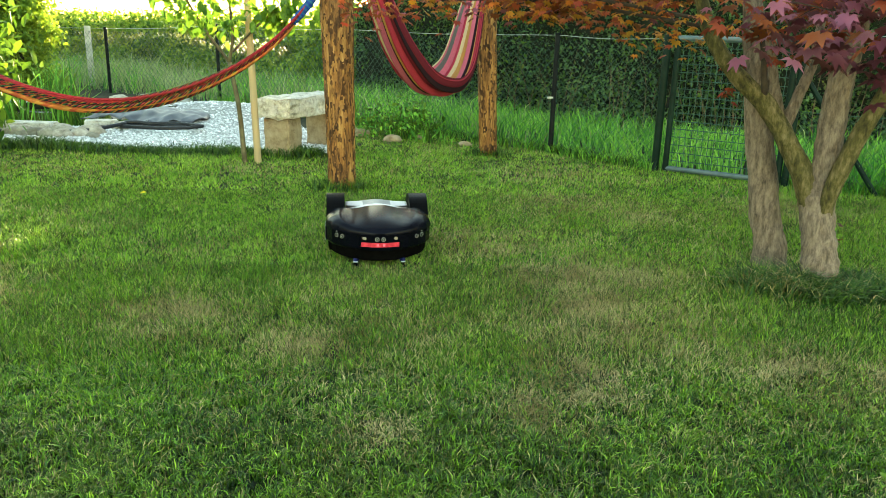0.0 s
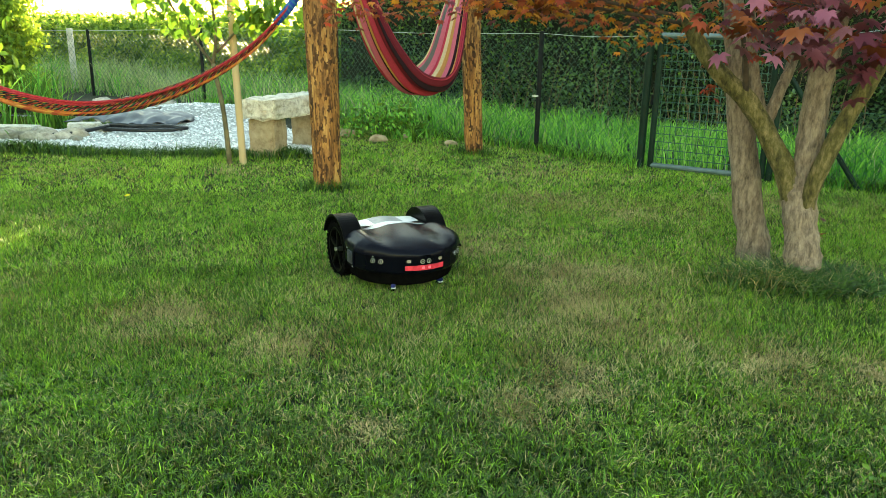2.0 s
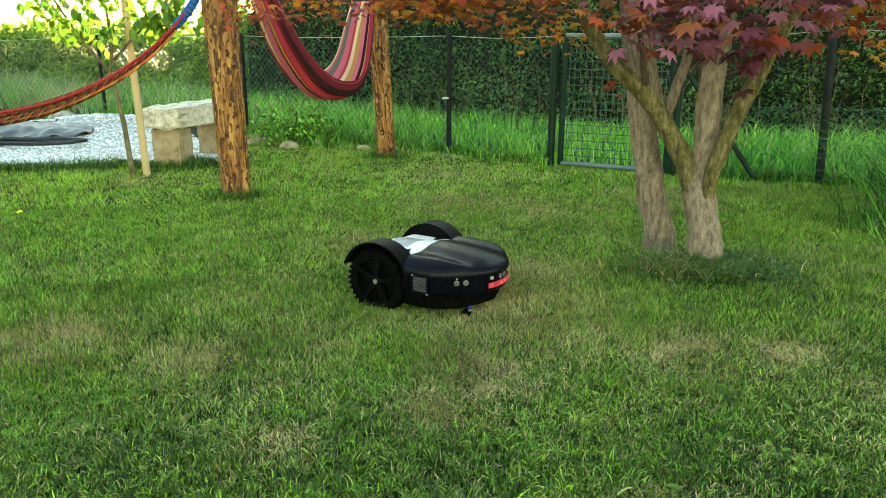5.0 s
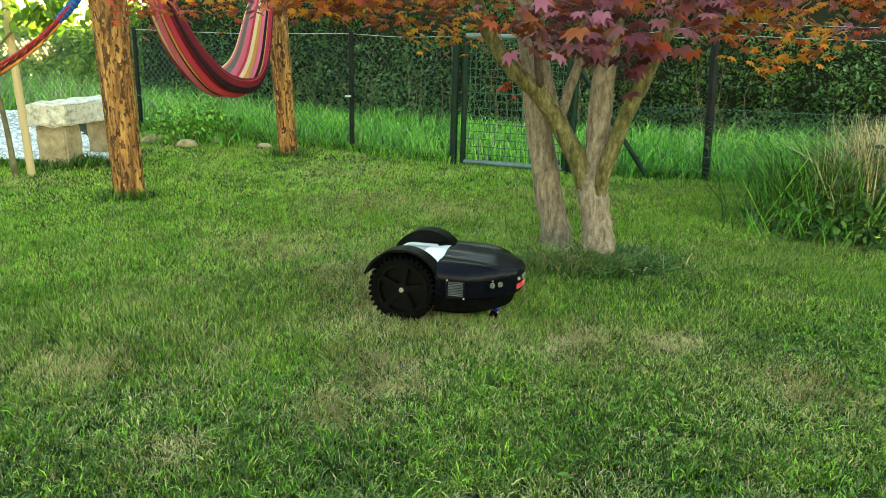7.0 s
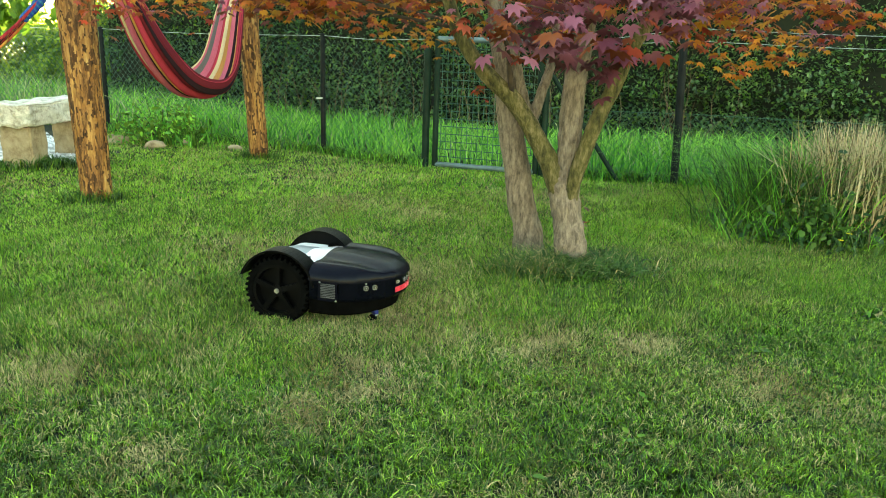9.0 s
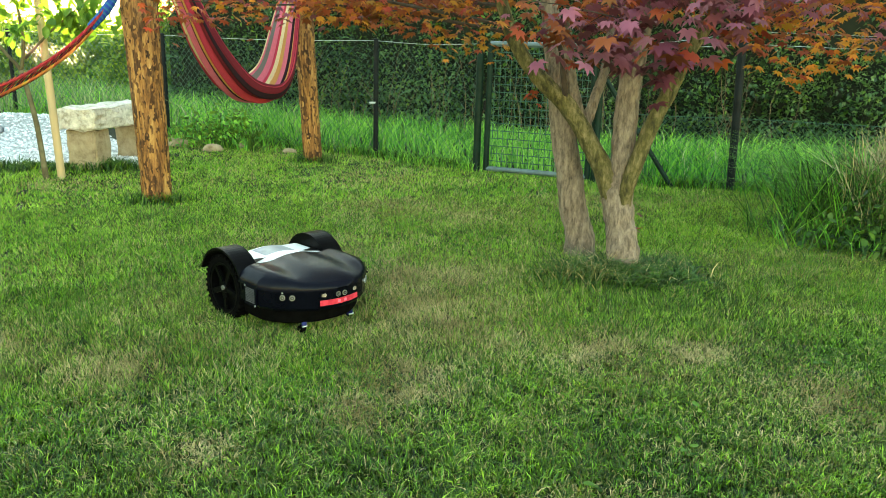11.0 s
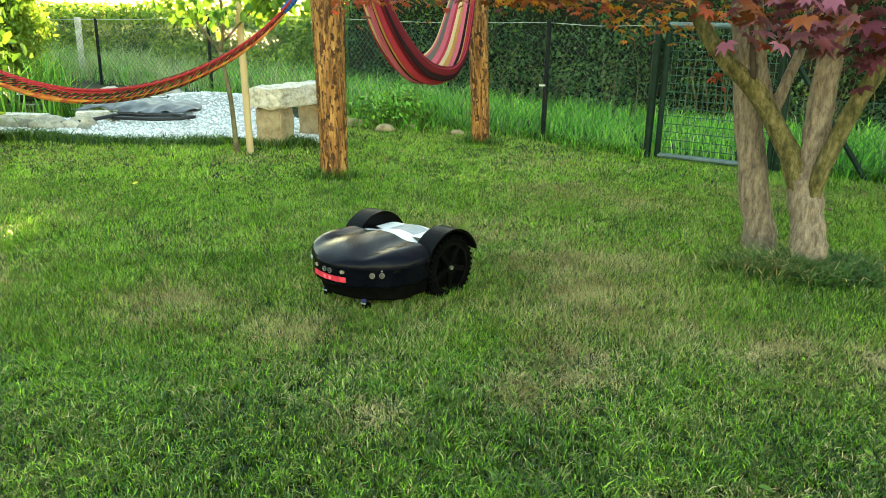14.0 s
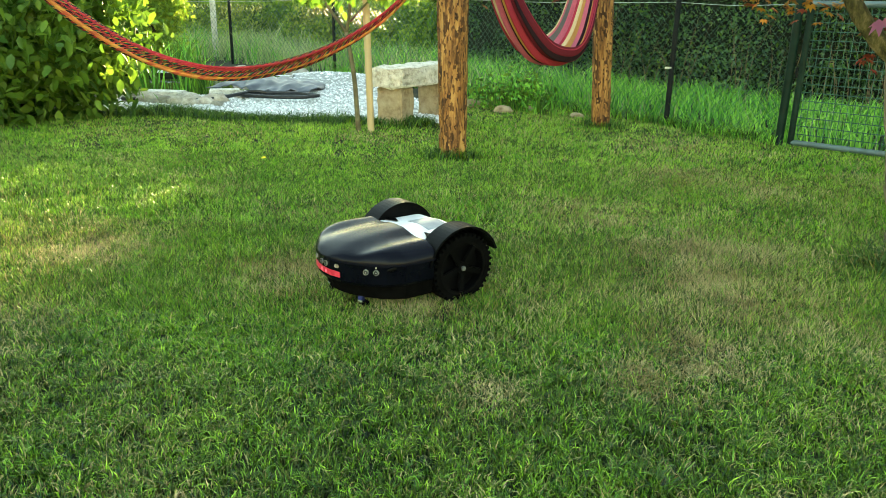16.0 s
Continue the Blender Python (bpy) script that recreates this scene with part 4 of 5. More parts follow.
def bush(name, c, rad, height, count, size, materials, weights, label, seed, cat="bush"):
    """Several stems and an uneven mass of leaves in clumps."""
    t = empty(name)
    for k in range(7):
        a = k * 0.9 + seed
        e = (c[0] + math.cos(a) * rad[0] * 0.55, c[1] + math.sin(a) * rad[1] * 0.55, height * (0.65 + 0.05 * k))
        part("stem", tube(bmesh.new(), [(c[0] + 0.08 * math.cos(a), c[1] + 0.08 * math.sin(a), -0.05), ((c[0] + e[0]) / 2, (c[1] + e[1]) / 2, height * 0.35), e], [0.03 * min(1, height / 2.4), 0.02 * min(1, height / 2.4), 0.005 * min(1, height)], 7, 0.1, k, n=8), TWIG, t)
    m = 90
    u = rng.normal(0, 1, (m, 3))
    u /= np.linalg.norm(u, axis=1, keepdims=True)
    u[:, 2] = np.abs(u[:, 2]) * 0.9 - 0.25
    cl = np.array([c[0], c[1], height * 0.42]) + u * np.array([rad[0], rad[1], height * 0.55]) * (0.45 + 0.5 * rng.random((m, 1)))
    low_ones = rng.random(m) < 0.42
    cl[:, 2] = np.where(low_ones, height * (0.06 + 0.30 * rng.random(m)), np.maximum(cl[:, 2], 0.15))
    pick = rng.integers(0, m, count)
    p = cl[pick] + rng.normal(0, 1, (count, 3)) * np.array([0.17, 0.17, 0.14]) * rad[0]
    p[:, 2] = np.maximum(p[:, 2], 0.04)
    leaves("leaves", p, size * (0.6 + 0.8 * rng.random(count)), LEAF_OVAL, materials, rng.choice(len(materials), count, p=weights), 0.9, t)
    tagged(t, label, cat)


bush("shrub", (-4.62, 6.9), (1.15, 0.8), 2.4, 20000, 0.11, [BUSH_LEAF, YOUNG_LEAF], [0.6, 0.4], "large leafy green shrub at the lawn edge, sunlit yellow-green", 1)
bush("shrub", (-5.95, 12.4), (0.72, 0.7), 3.0, 17000, 0.07, [HEDGE_SUNLIT], [1.0], "dense upright yellow-green conifer shrub beyond the pond", 2)
# out-of-view shrubs, added to keep sun off the lawn
for k, (x, y) in enumerate([(-6.1, 4.75), (-7.3, 2.9), (-8.2, 1.0)]):
    bush("shrub", (x, y), (1.2, 1.1), 2.5, 5000, 0.11, [BUSH_LEAF, YOUNG_LEAF], [0.6, 0.4], "unseen leafy green shrub added beside the lawn to block sun", 4 + k)
# three more conifers, added out of sight behind the shrub to block low sun
for k, (x, y) in enumerate([(-6.9, 12.3), (-7.9, 12.0), (-8.9, 11.7)]):
    bush("shrub", (x, y), (0.75, 0.7), 3.0, 4500, 0.08, [HEDGE_SUNLIT], [1.0], "dense upright yellow-green conifer shrub beyond the pond", 12 + k)
bush("shrub", (0.0, 8.60), (0.50, 0.28), 0.50, 900, 0.055, [BUSH_LEAF, MEADOW], [0.5, 0.5], "small leafy weeds beside the log post", 3, "weeds")


def pond_plants():
    spots = [(-4.55, 9.35, 70, 0.75), (-3.95, 9.5, 60, 0.6), (-5.6, 9.6, 60, 0.8), (-6.2, 10.2, 60, 0.8), (-3.3, 11.5, 60, 0.45), (-2.5, 11.4, 50, 0.4), (-5.0, 11.6, 70, 0.8), (0.1, 8.5, 70, 0.3), (0.35, 8.3, 60, 0.26)]
    for x, y, n, h in spots:
        r = np.stack([x + rng.normal(0, 0.12, n), y + rng.normal(0, 0.10, n)], 1)
        ob = blades("reeds", r, h * (0.6 + 0.5 * rng.random(n)), 0.016 + 0.012 * rng.random(n), 0.15 + 0.5 * rng.random(n), [YOUNG_LEAF, MEADOW], rng.integers(0, 2, n), np.full(n, -0.08))
        tagged(ob, "clump of upright green reeds at the pond", "reeds", "reed clumps", kind="")


pond_plants()


def maple():
    t = empty("japanese_maple")
    stems = [("trunk", [(2.00, 3.83, -0.05), (1.985, 3.84, 0.12), (1.93, 3.86, 0.36), (1.855, 3.88, 0.76), (1.79, 3.92, 1.18), (1.70, 3.98, 1.75)], [0.095, 0.080, 0.074, 0.066, 0.055, 0.03], MAPLE_BARK),
             ("trunk", [(2.085, 3.49, -0.05), (2.085, 3.50, 0.08), (2.078, 3.54, 0.24), (2.055, 3.585, 0.44), (2.05, 3.59, 0.52)], [0.098, 0.084, 0.078, 0.080, 0.050], MAPLE_BARK),
             ("limb", [(2.08, 3.58, 0.20), (2.045, 3.585, 0.36), (1.985, 3.60, 0.52), (1.915, 3.626, 0.66), (1.77, 3.675, 0.873), (1.625, 3.721, 1.011), (1.50, 3.76, 1.19), (1.42, 3.80, 1.42), (1.30, 3.9, 1.75)], [0.050, 0.052, 0.052, 0.048, 0.043, 0.040, 0.036, 0.03, 0.016], MAPLE_MOSS),
             ("limb", [(2.07, 3.66, 0.38), (2.03, 3.74, 0.55), (1.945, 3.78, 0.74), (1.90, 3.80, 0.84), (1.85, 3.82, 1.05), (1.80, 3.8, 1.3)], [0.042, 0.040, 0.036, 0.032, 0.026, 0.018], MAPLE_BARK),
             ("limb", [(1.945, 3.78, 0.76), (2.00, 3.79, 0.92), (2.06, 3.82, 1.08), (2.12, 3.9, 1.4)], [0.030, 0.027, 0.024, 0.016], MAPLE_BARK),
             ("limb", [(2.075, 3.575, 0.36), (2.075, 3.58, 0.60), (2.07, 3.58, 0.85), (2.085, 3.575, 1.10), (2.12, 3.56, 1.38), (2.2, 3.6, 1.85)], [0.064, 0.064, 0.060, 0.056, 0.050, 0.03], MAPLE_BARK),
             ("limb", [(2.085, 3.575, 0.20), (2.075, 3.535, 0.36), (2.085, 3.49, 0.54), (2.13, 3.45, 0.74), (2.20, 3.425, 0.93), (2.30, 3.39, 1.19), (2.42, 3.36, 1.38), (2.65, 3.3, 1.7)], [0.040, 0.042, 0.040, 0.038, 0.036, 0.034, 0.03, 0.014], MAPLE_MOSS),
             ("twig", [(1.77, 3.675, 0.873), (1.735, 3.64, 1.00), (1.70, 3.61, 1.12), (1.66, 3.58, 1.19), (1.60, 3.55, 1.215)], [0.016, 0.014, 0.012, 0.009, 0.006], TWIG)]
    for k, (name, p, r, m) in enumerate(stems):
        part(name, tube(bmesh.new(), p, r, 28, 0.16, k * 5, n=90), m, t, smooth=True)
    # spreading boughs with leaves in flat layers
    heads = []
    boughs = [((1.50, 3.78, 1.22), (0.1, 5.0, 1.34)), ((1.50, 3.78, 1.25), (-0.35, 4.6, 1.44)), ((1.45, 3.8, 1.35), (0.6, 4.6, 1.31)), ((1.42, 3.8, 1.4), (-0.3, 4.1, 1.55)), ((1.6, 3.9, 1.4), (1.1, 5.2, 1.32)), ((1.75, 3.95, 1.5), (1.6, 5.3, 1.38)),
              ((1.9, 3.7, 1.35), (1.75, 3.1, 1.26)), ((2.1, 3.56, 1.45), (2.2, 2.95, 1.30)), ((2.1, 3.56, 1.5), (2.35, 3.1, 1.40)), ((2.42, 3.36, 1.40), (3.2, 3.6, 1.27)), ((2.5, 3.35, 1.5), (3.5, 3.2, 1.32)), ((2.12, 3.9, 1.45), (2.7, 4.6, 1.34)),
              ((1.8, 3.9, 1.6), (0.9, 3.4, 1.55)), ((2.2, 3.6, 1.8), (3.0, 4.2, 1.9)), ((1.7, 4.0, 1.7), (0.9, 4.6, 1.9)), ((2.2, 3.6, 1.8), (2.3, 2.9, 1.8)), ((2.2, 3.6, 1.85), (1.7, 3.4, 2.3)), ((1.7, 3.98, 1.75), (2.1, 4.5, 2.2))]
    for k, (a, b) in enumerate(boughs):
        a, b = np.array(a), np.array(b)
        mid = (a + b) / 2 + np.array([0, 0, 0.06])
        q = smooth_path([tuple(a), tuple(mid), tuple(b)], 24)
        part("bough", tube(bmesh.new(), [tuple(a), tuple(mid), tuple(b)], [0.010, 0.007, 0.003], 6, 0.1, k, n=12), TWIG, t)
        for j in range(12):
            s = q[rng.integers(len(q) // 4, len(q))]
            tip = s + np.array([rng.normal(0, 0.26), rng.normal(0, 0.26), rng.normal(-0.01, 0.045)])
            if j < 7:
                part("spray", tube(bmesh.new(), [tuple(s), tuple((s + tip) / 2 + np.array([0, 0, 0.015])), tuple(tip)], [0.004, 0.003, 0.001], 4, n=4), TWIG, t)
            heads.append((s, tip))
    pts, kinds, sizes = [], [], []
    for s, tip in heads:
        purple = math.exp(-((s[0] - 2.1) ** 2 + (s[1] - 3.15) ** 2) / 0.35)
        m = int(22 - 14 * purple)
        w = rng.random((m, 1)) ** 0.7
        p = s + (tip - s) * w + rng.normal(0, 1, (m, 3)) * np.array([0.085, 0.085, 0.035])
        pts.append(p)
        # purple towards the front: the crown's shaded side put into leaf colour
        near = np.exp(-((p[:, 0] - 2.1) ** 2 + (p[:, 1] - 3.15) ** 2) / 0.35)
        u = rng.random(m)
        kinds.append(np.where(u < 0.06 + near, 0, np.where(u < 0.55 + near, 1, 2)))
        sizes.append(0.034 + 0.016 * rng.random(m) + 0.034 * near)
    # low leafy twigs that hang from the crown and sprout from the trunks
    hang = [((1.66, 3.05, 1.15), 16, 0.09, 0, 0.086), ((1.86, 3.02, 1.11), 18, 0.085, 0, 0.090), ((1.52, 3.15, 1.21), 14, 0.09, 0, 0.078), ((2.05, 2.98, 1.17), 14, 0.08, 0, 0.086), ((2.2, 3.0, 1.24), 10, 0.08, 0, 0.080), ((1.78, 3.1, 1.23), 16, 0.11, 0, 0.078), ((1.40, 3.3, 1.24), 26, 0.09, 1, 0.055), ((2.45, 3.15, 1.27), 12, 0.08, 2, 0.050), ((1.60, 3.3, 1.22), 22, 0.09, 0, 0.055), ((2.72, 3.35, 1.24), 24, 0.09, 1, 0.045), ((2.86, 3.42, 1.13), 22, 0.07, 2, 0.042), ((3.0, 3.48, 1.04), 16, 0.05, 2, 0.040), ((3.28, 3.40, 1.20), 36, 0.09, 2, 0.042), ((3.22, 3.45, 1.10), 20, 0.06, 2, 0.042), ((3.45, 3.35, 1.25), 24, 0.07, 0, 0.042),
            ((1.62, 4.3, 1.22), 40, 0.12, 2, 0.040), ((1.42, 4.35, 1.18), 36, 0.10, 2, 0.040), ((1.2, 4.5, 1.24), 30, 0.10, 1, 0.042), ((1.60, 3.72, 0.90), 5, 0.03, 1, 0.040), ((1.66, 3.9, 1.05), 7, 0.04, 1, 0.040), ((1.78, 3.62, 1.10), 9, 0.05, 1, 0.042), ((2.34, 3.95, 0.14), 9, 0.05, 0, 0.035), ((-0.22, 4.75, 1.26), 26, 0.09, 1, 0.042), ((0.05, 4.6, 1.27), 26, 0.10, 1, 0.042)]
    for c, m, sd, kind, size in hang:
        pts.append(np.array(c) + rng.normal(0, 1, (m, 3)) * np.array([sd, sd, sd * 0.6]))
        kinds.append(np.where(rng.random(m) < 0.8, kind, 1))
        sizes.append(size * (0.8 + 0.4 * rng.random(m)))
    pts, kinds, sizes = np.concatenate(pts), np.concatenate(kinds), np.concatenate(sizes)
    leaves("crown", pts, sizes, LEAF_MAPLE, [MAPLE_DARK, MAPLE_RED, MAPLE_ORANGE], kinds, 0.75, t, flat=True)
    tagged(t, "Japanese maple with forked mossy trunks and red-purple leaves", "tree")


maple()


def tuft(name, c, n, spread, h, w, lean, mats, weights, label, cat="grass"):
    r = np.array(c) + rng.normal(0, 1, (n, 2)) * np.array(spread)
    ob = blades(name, r, h[0] + (h[1] - h[0]) * rng.random(n), w * (0.7 + 0.6 * rng.random(n)), lean[0] + (lean[1] - lean[0]) * rng.random(n), mats, rng.choice(len(mats), n, p=weights))
    tagged(ob, label, cat, kind="stuff")


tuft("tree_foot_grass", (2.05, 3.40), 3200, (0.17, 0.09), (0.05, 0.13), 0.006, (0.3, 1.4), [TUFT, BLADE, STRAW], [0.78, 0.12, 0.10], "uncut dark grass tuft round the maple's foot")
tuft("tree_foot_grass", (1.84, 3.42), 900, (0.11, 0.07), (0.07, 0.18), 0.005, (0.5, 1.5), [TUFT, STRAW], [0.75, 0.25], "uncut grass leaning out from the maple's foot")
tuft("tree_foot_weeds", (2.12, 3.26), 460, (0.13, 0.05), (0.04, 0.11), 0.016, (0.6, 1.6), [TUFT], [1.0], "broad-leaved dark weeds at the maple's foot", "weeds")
for x, y, r, n in ((-0.416, 5.66, 0.10, 700), (0.87, 7.38, 0.09, 500)):
    tuft("post_foot_grass", (x, y), n, (r, r * 0.6), (0.05, 0.12), 0.006, (0.2, 1.1), [BLADE, TUFT], [0.6, 0.4], "uncut grass at the foot of a log post")


def ornamental_grass():
    t = empty("ornamental_grass")
    n = 2600
    r = np.array((4.38, 3.76)) + rng.normal(0, 1, (n, 2)) * np.array((0.21, 0.15))
    blades("dry_canes", r, 0.34 + 0.46 * rng.random(n), 0.006 + 0.006 * rng.random(n), 0.02 + 0.85 * rng.random(n) ** 2, [CANE, BRUSH, STRAW], rng.choice(3, n, p=[0.60, 0.28, 0.12]), curl=0.8, parent=t)
    n = 2600
    r = np.array((4.22, 4.02)) + rng.normal(0, 1, (n, 2)) * np.array((0.26, 0.20))
    blades("green_blades", r, 0.38 + 0.50 * rng.random(n), 0.0045 + 0.003 * rng.random(n), 0.5 + 1.3 * rng.random(n), [MEADOW, TUFT], rng.choice(2, n, p=[0.35, 0.65]), parent=t)
    n = 4200
    p = np.array((4.08, 3.66, 0.06)) + rng.normal(0, 1, (n, 3)) * np.array((0.22, 0.14, 0.12))
    p[:, 2] = np.abs(p[:, 2])
    leaves("low_leaves", p, 0.03 + 0.045 * rng.random(n), LEAF_OVAL, [TUFT, HEDGE_LEAF, BUSH_LEAF], rng.choice(3, n, p=[0.55, 0.33, 0.12]), 0.8, t)
    tagged(t, "clump of dry canes and arching green ornamental grass", "grass clump")
    for x, y, z in [(3.78, 3.32, 0.10), (3.86, 3.34, 0.13)]:
        f = empty("flower")
        part("stem", rod(bmesh.new(), (x, y, 0), (x, y, z), 0.002, seg=5), TUFT, f)
        bm = bmesh.new()
        for k in range(7):
            a = k * 0.9
            box(bm, (0.016, 0.007, 0.002), Matrix.Translation((x + 0.008 * math.cos(a), y + 0.008 * math.sin(a), z)) @ Matrix.Rotation(a, 4, "Z"))
        part("petals", bm, YELLOW, f)
        tagged(f, "small yellow flower at the edge of the grass clump", "flower", "small yellow flowers")


ornamental_grass()
tuft("clump_foot_grass", (4.10, 3.85), 2200, (0.30, 0.22), (0.10, 0.34), 0.007, (0.4, 1.4), [TUFT, MEADOW], [0.6, 0.4], "long grass round the ornamental clump")


def fallen_leaf(x, y):
    r = leaves("fallen_leaf", np.array([(x, y, 0.045)]), np.array([0.06]), LEAF_OVAL, [YELLOW], np.zeros(1, int), 0.2, flat=True)
    tagged(r, "single yellow fallen leaf on the lawn", "leaf")


fallen_leaf(-1.72, 5.25)
for k, (x, y) in enumerate([(1.55, 1.95), (1.35, 1.75), (2.1, 3.0), (1.0, 1.62), (2.25, 2.2)]):
    p = np.array([(x, y, 0.02)]) + rng.normal(0, 1, (5, 3)) * np.array([0.015, 0.015, 0.003])
    tagged(leaves("broadleaf_weed", p, 0.025 + 0.015 * rng.random(5), LEAF_OVAL, [BLADE], np.zeros(5, int), -0.3, flat=True), "small broad-leaved weed in the lawn", "weed", "weeds in the lawn", "stuff")


# ---- the mower ----
R_WHEEL, TRACK = 0.140, 0.226
OUTLINE = [(0.145, 0.262), (0.20, 0.264), (0.28, 0.262), (0.34, 0.236), (0.39, 0.195), (0.43, 0.145), (0.458, 0.095), (0.472, 0.045), (0.476, 0.0)]


def half_width(x):
    return float(np.interp(x, [p[0] for p in OUTLINE], [p[1] for p in OUTLINE]))


def build_mower():
    m = empty("robot_mower")
    plan = OUTLINE + [(x, -y) for x, y in OUTLINE[-2::-1]]
    # lower shell
    bm = bmesh.new()
    full = [(-0.115, 0.165), (0.145, 0.165)] + plan + [(0.145, -0.165), (-0.115, -0.165)]
    low_ring = [bm.verts.new((x * 0.985, y * 0.97, 0.122)) for x, y in full]
    mid_ring = [bm.verts.new((x, y, 0.134)) for x, y in full]
    top_ring = [bm.verts.new((x, y, 0.210)) for x, y in full]
    n = len(full)
    for a, b in ((low_ring, mid_ring), (mid_ring, top_ring)):
        for k in range(n):
            bm.faces.new((a[k], a[(k + 1) % n], b[(k + 1) % n], b[k]))
    bm.faces.new(low_ring[::-1])
    bm.faces.new(top_ring)
    bmesh.ops.recalc_face_normals(bm, faces=bm.faces)
    part("lower_shell", bm, SHELL, m, "glossy dark lower shell")
    # hood

    def hood(u, v):
        x = 0.143 + (0.482 - 0.143) * (1 - (1 - u) ** 1.5)
        w = half_width(min(x, 0.475)) + 0.006
        if x > 0.45:
            w = 0.118 * math.sqrt(max(0.0, (0.4835 - x) / 0.0335))
        t = v * 2 - 1
        y = w * math.sin(t * math.pi / 2)
        s = abs(y) / max(w, 1e-4)
        along = (x - 0.14) / 0.3445
        fall = max(0.0, 1 - along ** 3.2) ** 0.55
        edge = max(0.0, 1 - s ** 7.0) ** 0.42
        ridge = 0.020 * (1 - 0.5 * along) / (1 + (y / 0.085) ** 4)
        crown = 0.034 + ridge + 0.010 * math.exp(-((abs(y) - 0.205) / 0.045) ** 2) - 0.006 * math.exp(-((abs(y) - 0.135) / 0.035) ** 2) * along + 0.0015 * noise.noise(Vector((x * 9, y * 9, 2)))
        return (x, y, 0.204 + (crown + 0.022) * fall * edge)

    bm = sheet(bmesh.new(), hood, 48, 64)
    part("hood", bm, PLASTIC, m, "glossy black domed hood", smooth=True)
    # white rear cover

    def cover(u, v):
        x = -0.128 + 0.285 * u
        t = v * 2 - 1
        w = 0.168 if x < 0.10 else 0.168 + 0.055 * min(1, (x - 0.10) / 0.03)
        y = t * w
        back = 1 - max(0.0, (-0.06 - x) / 0.068) ** 2
        return (x, y, 0.198 + 0.056 * max(back, 0) ** 0.5 + 0.013 * math.exp(-(y / 0.075) ** 2) * max(back, 0) - 0.03 * max(0.0, abs(y) - 0.165) / 0.055)

    bm = sheet(bmesh.new(), cover, 26, 30, 0.004)
    part("rear_cover", bm, WHITE, m, "white rear cover", smooth=True)
    bm = sheet(bmesh.new(), lambda u, v: (-0.062 + 0.105 * u, -0.075 + 0.15 * v, 0.2555 + 0.013 * math.exp(-((-0.075 + 0.15 * v) / 0.075) ** 2)), 6, 14, 0.001)
    part("cover_panel", bm, PANEL, m, "grey panel set in the white cover")
    for s in (1, -1):
        bm = bmesh.new()
        v = [bm.verts.new(p) for p in ((0.050, s * 0.166, 0.2575), (0.110, s * 0.166, 0.2575), (0.075, s * 0.092, 0.2605))]
        bm.faces.new(v)
        bmesh.ops.solidify(bm, geom=bm.faces[:], thickness=0.004)
        part("cover_cutout", bm, PLASTIC_MATT, m, "black triangular recess")
        # fender: an arched band with an inner cheek
        bm = bmesh.new()
        y0, y1 = s * 0.172, s * 0.268
        ro, ri = 0.172, 0.164
        rows = []
        for k in range(25):
            a = radians(12 + 148 * k / 24)
            lift = 0.0
            c, sn = math.cos(a), math.sin(a)
            rows.append([bm.verts.new((r * c, y, R_WHEEL + r * sn + lift)) for r, y in ((ro, y0), (ro, y1), (ri, y1), (ri, y0))])
        for a, b in zip(rows, rows[1:]):
            for k in range(4):
                bm.faces.new((a[k], a[(k + 1) % 4], b[(k + 1) % 4], b[k]))
        bm.faces.new(rows[0])
        bm.faces.new(rows[-1][::-1])
        ch = [bm.verts.new((ro * math.cos(radians(12 + 148 * k / 24)), s * 0.1725, R_WHEEL + ro * math.sin(radians(12 + 148 * k / 24)))) for k in range(25)]
        bm.faces.new(ch)
        bmesh.ops.recalc_face_normals(bm, faces=bm.faces)
        part("fender", bm, PLASTIC_MATT, m, "matt black wheel arch")
        # vent, on the right flank alone
        if s > 0:
            part("side_recess", lump(bmesh.new(), (0.318, 0.2475, 0.194), (0.030, 0.004, 0.010), 3, 0.05), PLASTIC_MATT, m, "dark oval recess")
        else:
            bm = box(bmesh.new(), (0.088, 0.006, 0.084), Matrix.Translation((0.229, s * 0.266, 0.166)), 0.003)
            vent = part("vent", bm, PLASTIC, m)
            for k in range(9):
                part("slat", box(bmesh.new(), (0.062, 0.004, 0.0035), Matrix.Translation((0.231, s * 0.2705, 0.141 + 0.0068 * k))), GRILLE, vent)
            for bx, bz in ((0.195, 0.203), (0.266, 0.130)):
                part("bolt", rod(bmesh.new(), (bx, s * 0.268, bz), (bx, s * 0.272, bz), 0.004, seg=8), STEEL, vent)
        # ultrasonic pair on the flank
        for dx in (-0.014, 0.014):
            x = 0.385 + dx
            y = half_width(x)
            nrm = Vector((0.77, 0.64 * s, 0)).normalized()
            c = Vector((x, s * y, 0.181))
            bm = rod(bmesh.new(), c - nrm * 0.004, c + nrm * 0.006, 0.0105, seg=18)
            ring = part("sensor", bm, STEEL, m, "round ultrasonic sensor")
            part("sensor_face", rod(bmesh.new(), c + nrm * 0.004, c + nrm * 0.0068, 0.0080, seg=16), LENS, ring)
            part("sensor_core", rod(bmesh.new(), c + nrm * 0.006, c + nrm * 0.0078, 0.0028, seg=10), STEEL, ring)
        c = Vector((0.372, s * (half_width(0.372) + 0.001), 0.200))
        part("bolt", rod(bmesh.new(), c, c + Vector((0.003, 0.0035 * s, 0)), 0.0035, seg=8), STEEL, m)
        # headlight diode
        c = Vector((0.463, s * 0.077, 0.186))
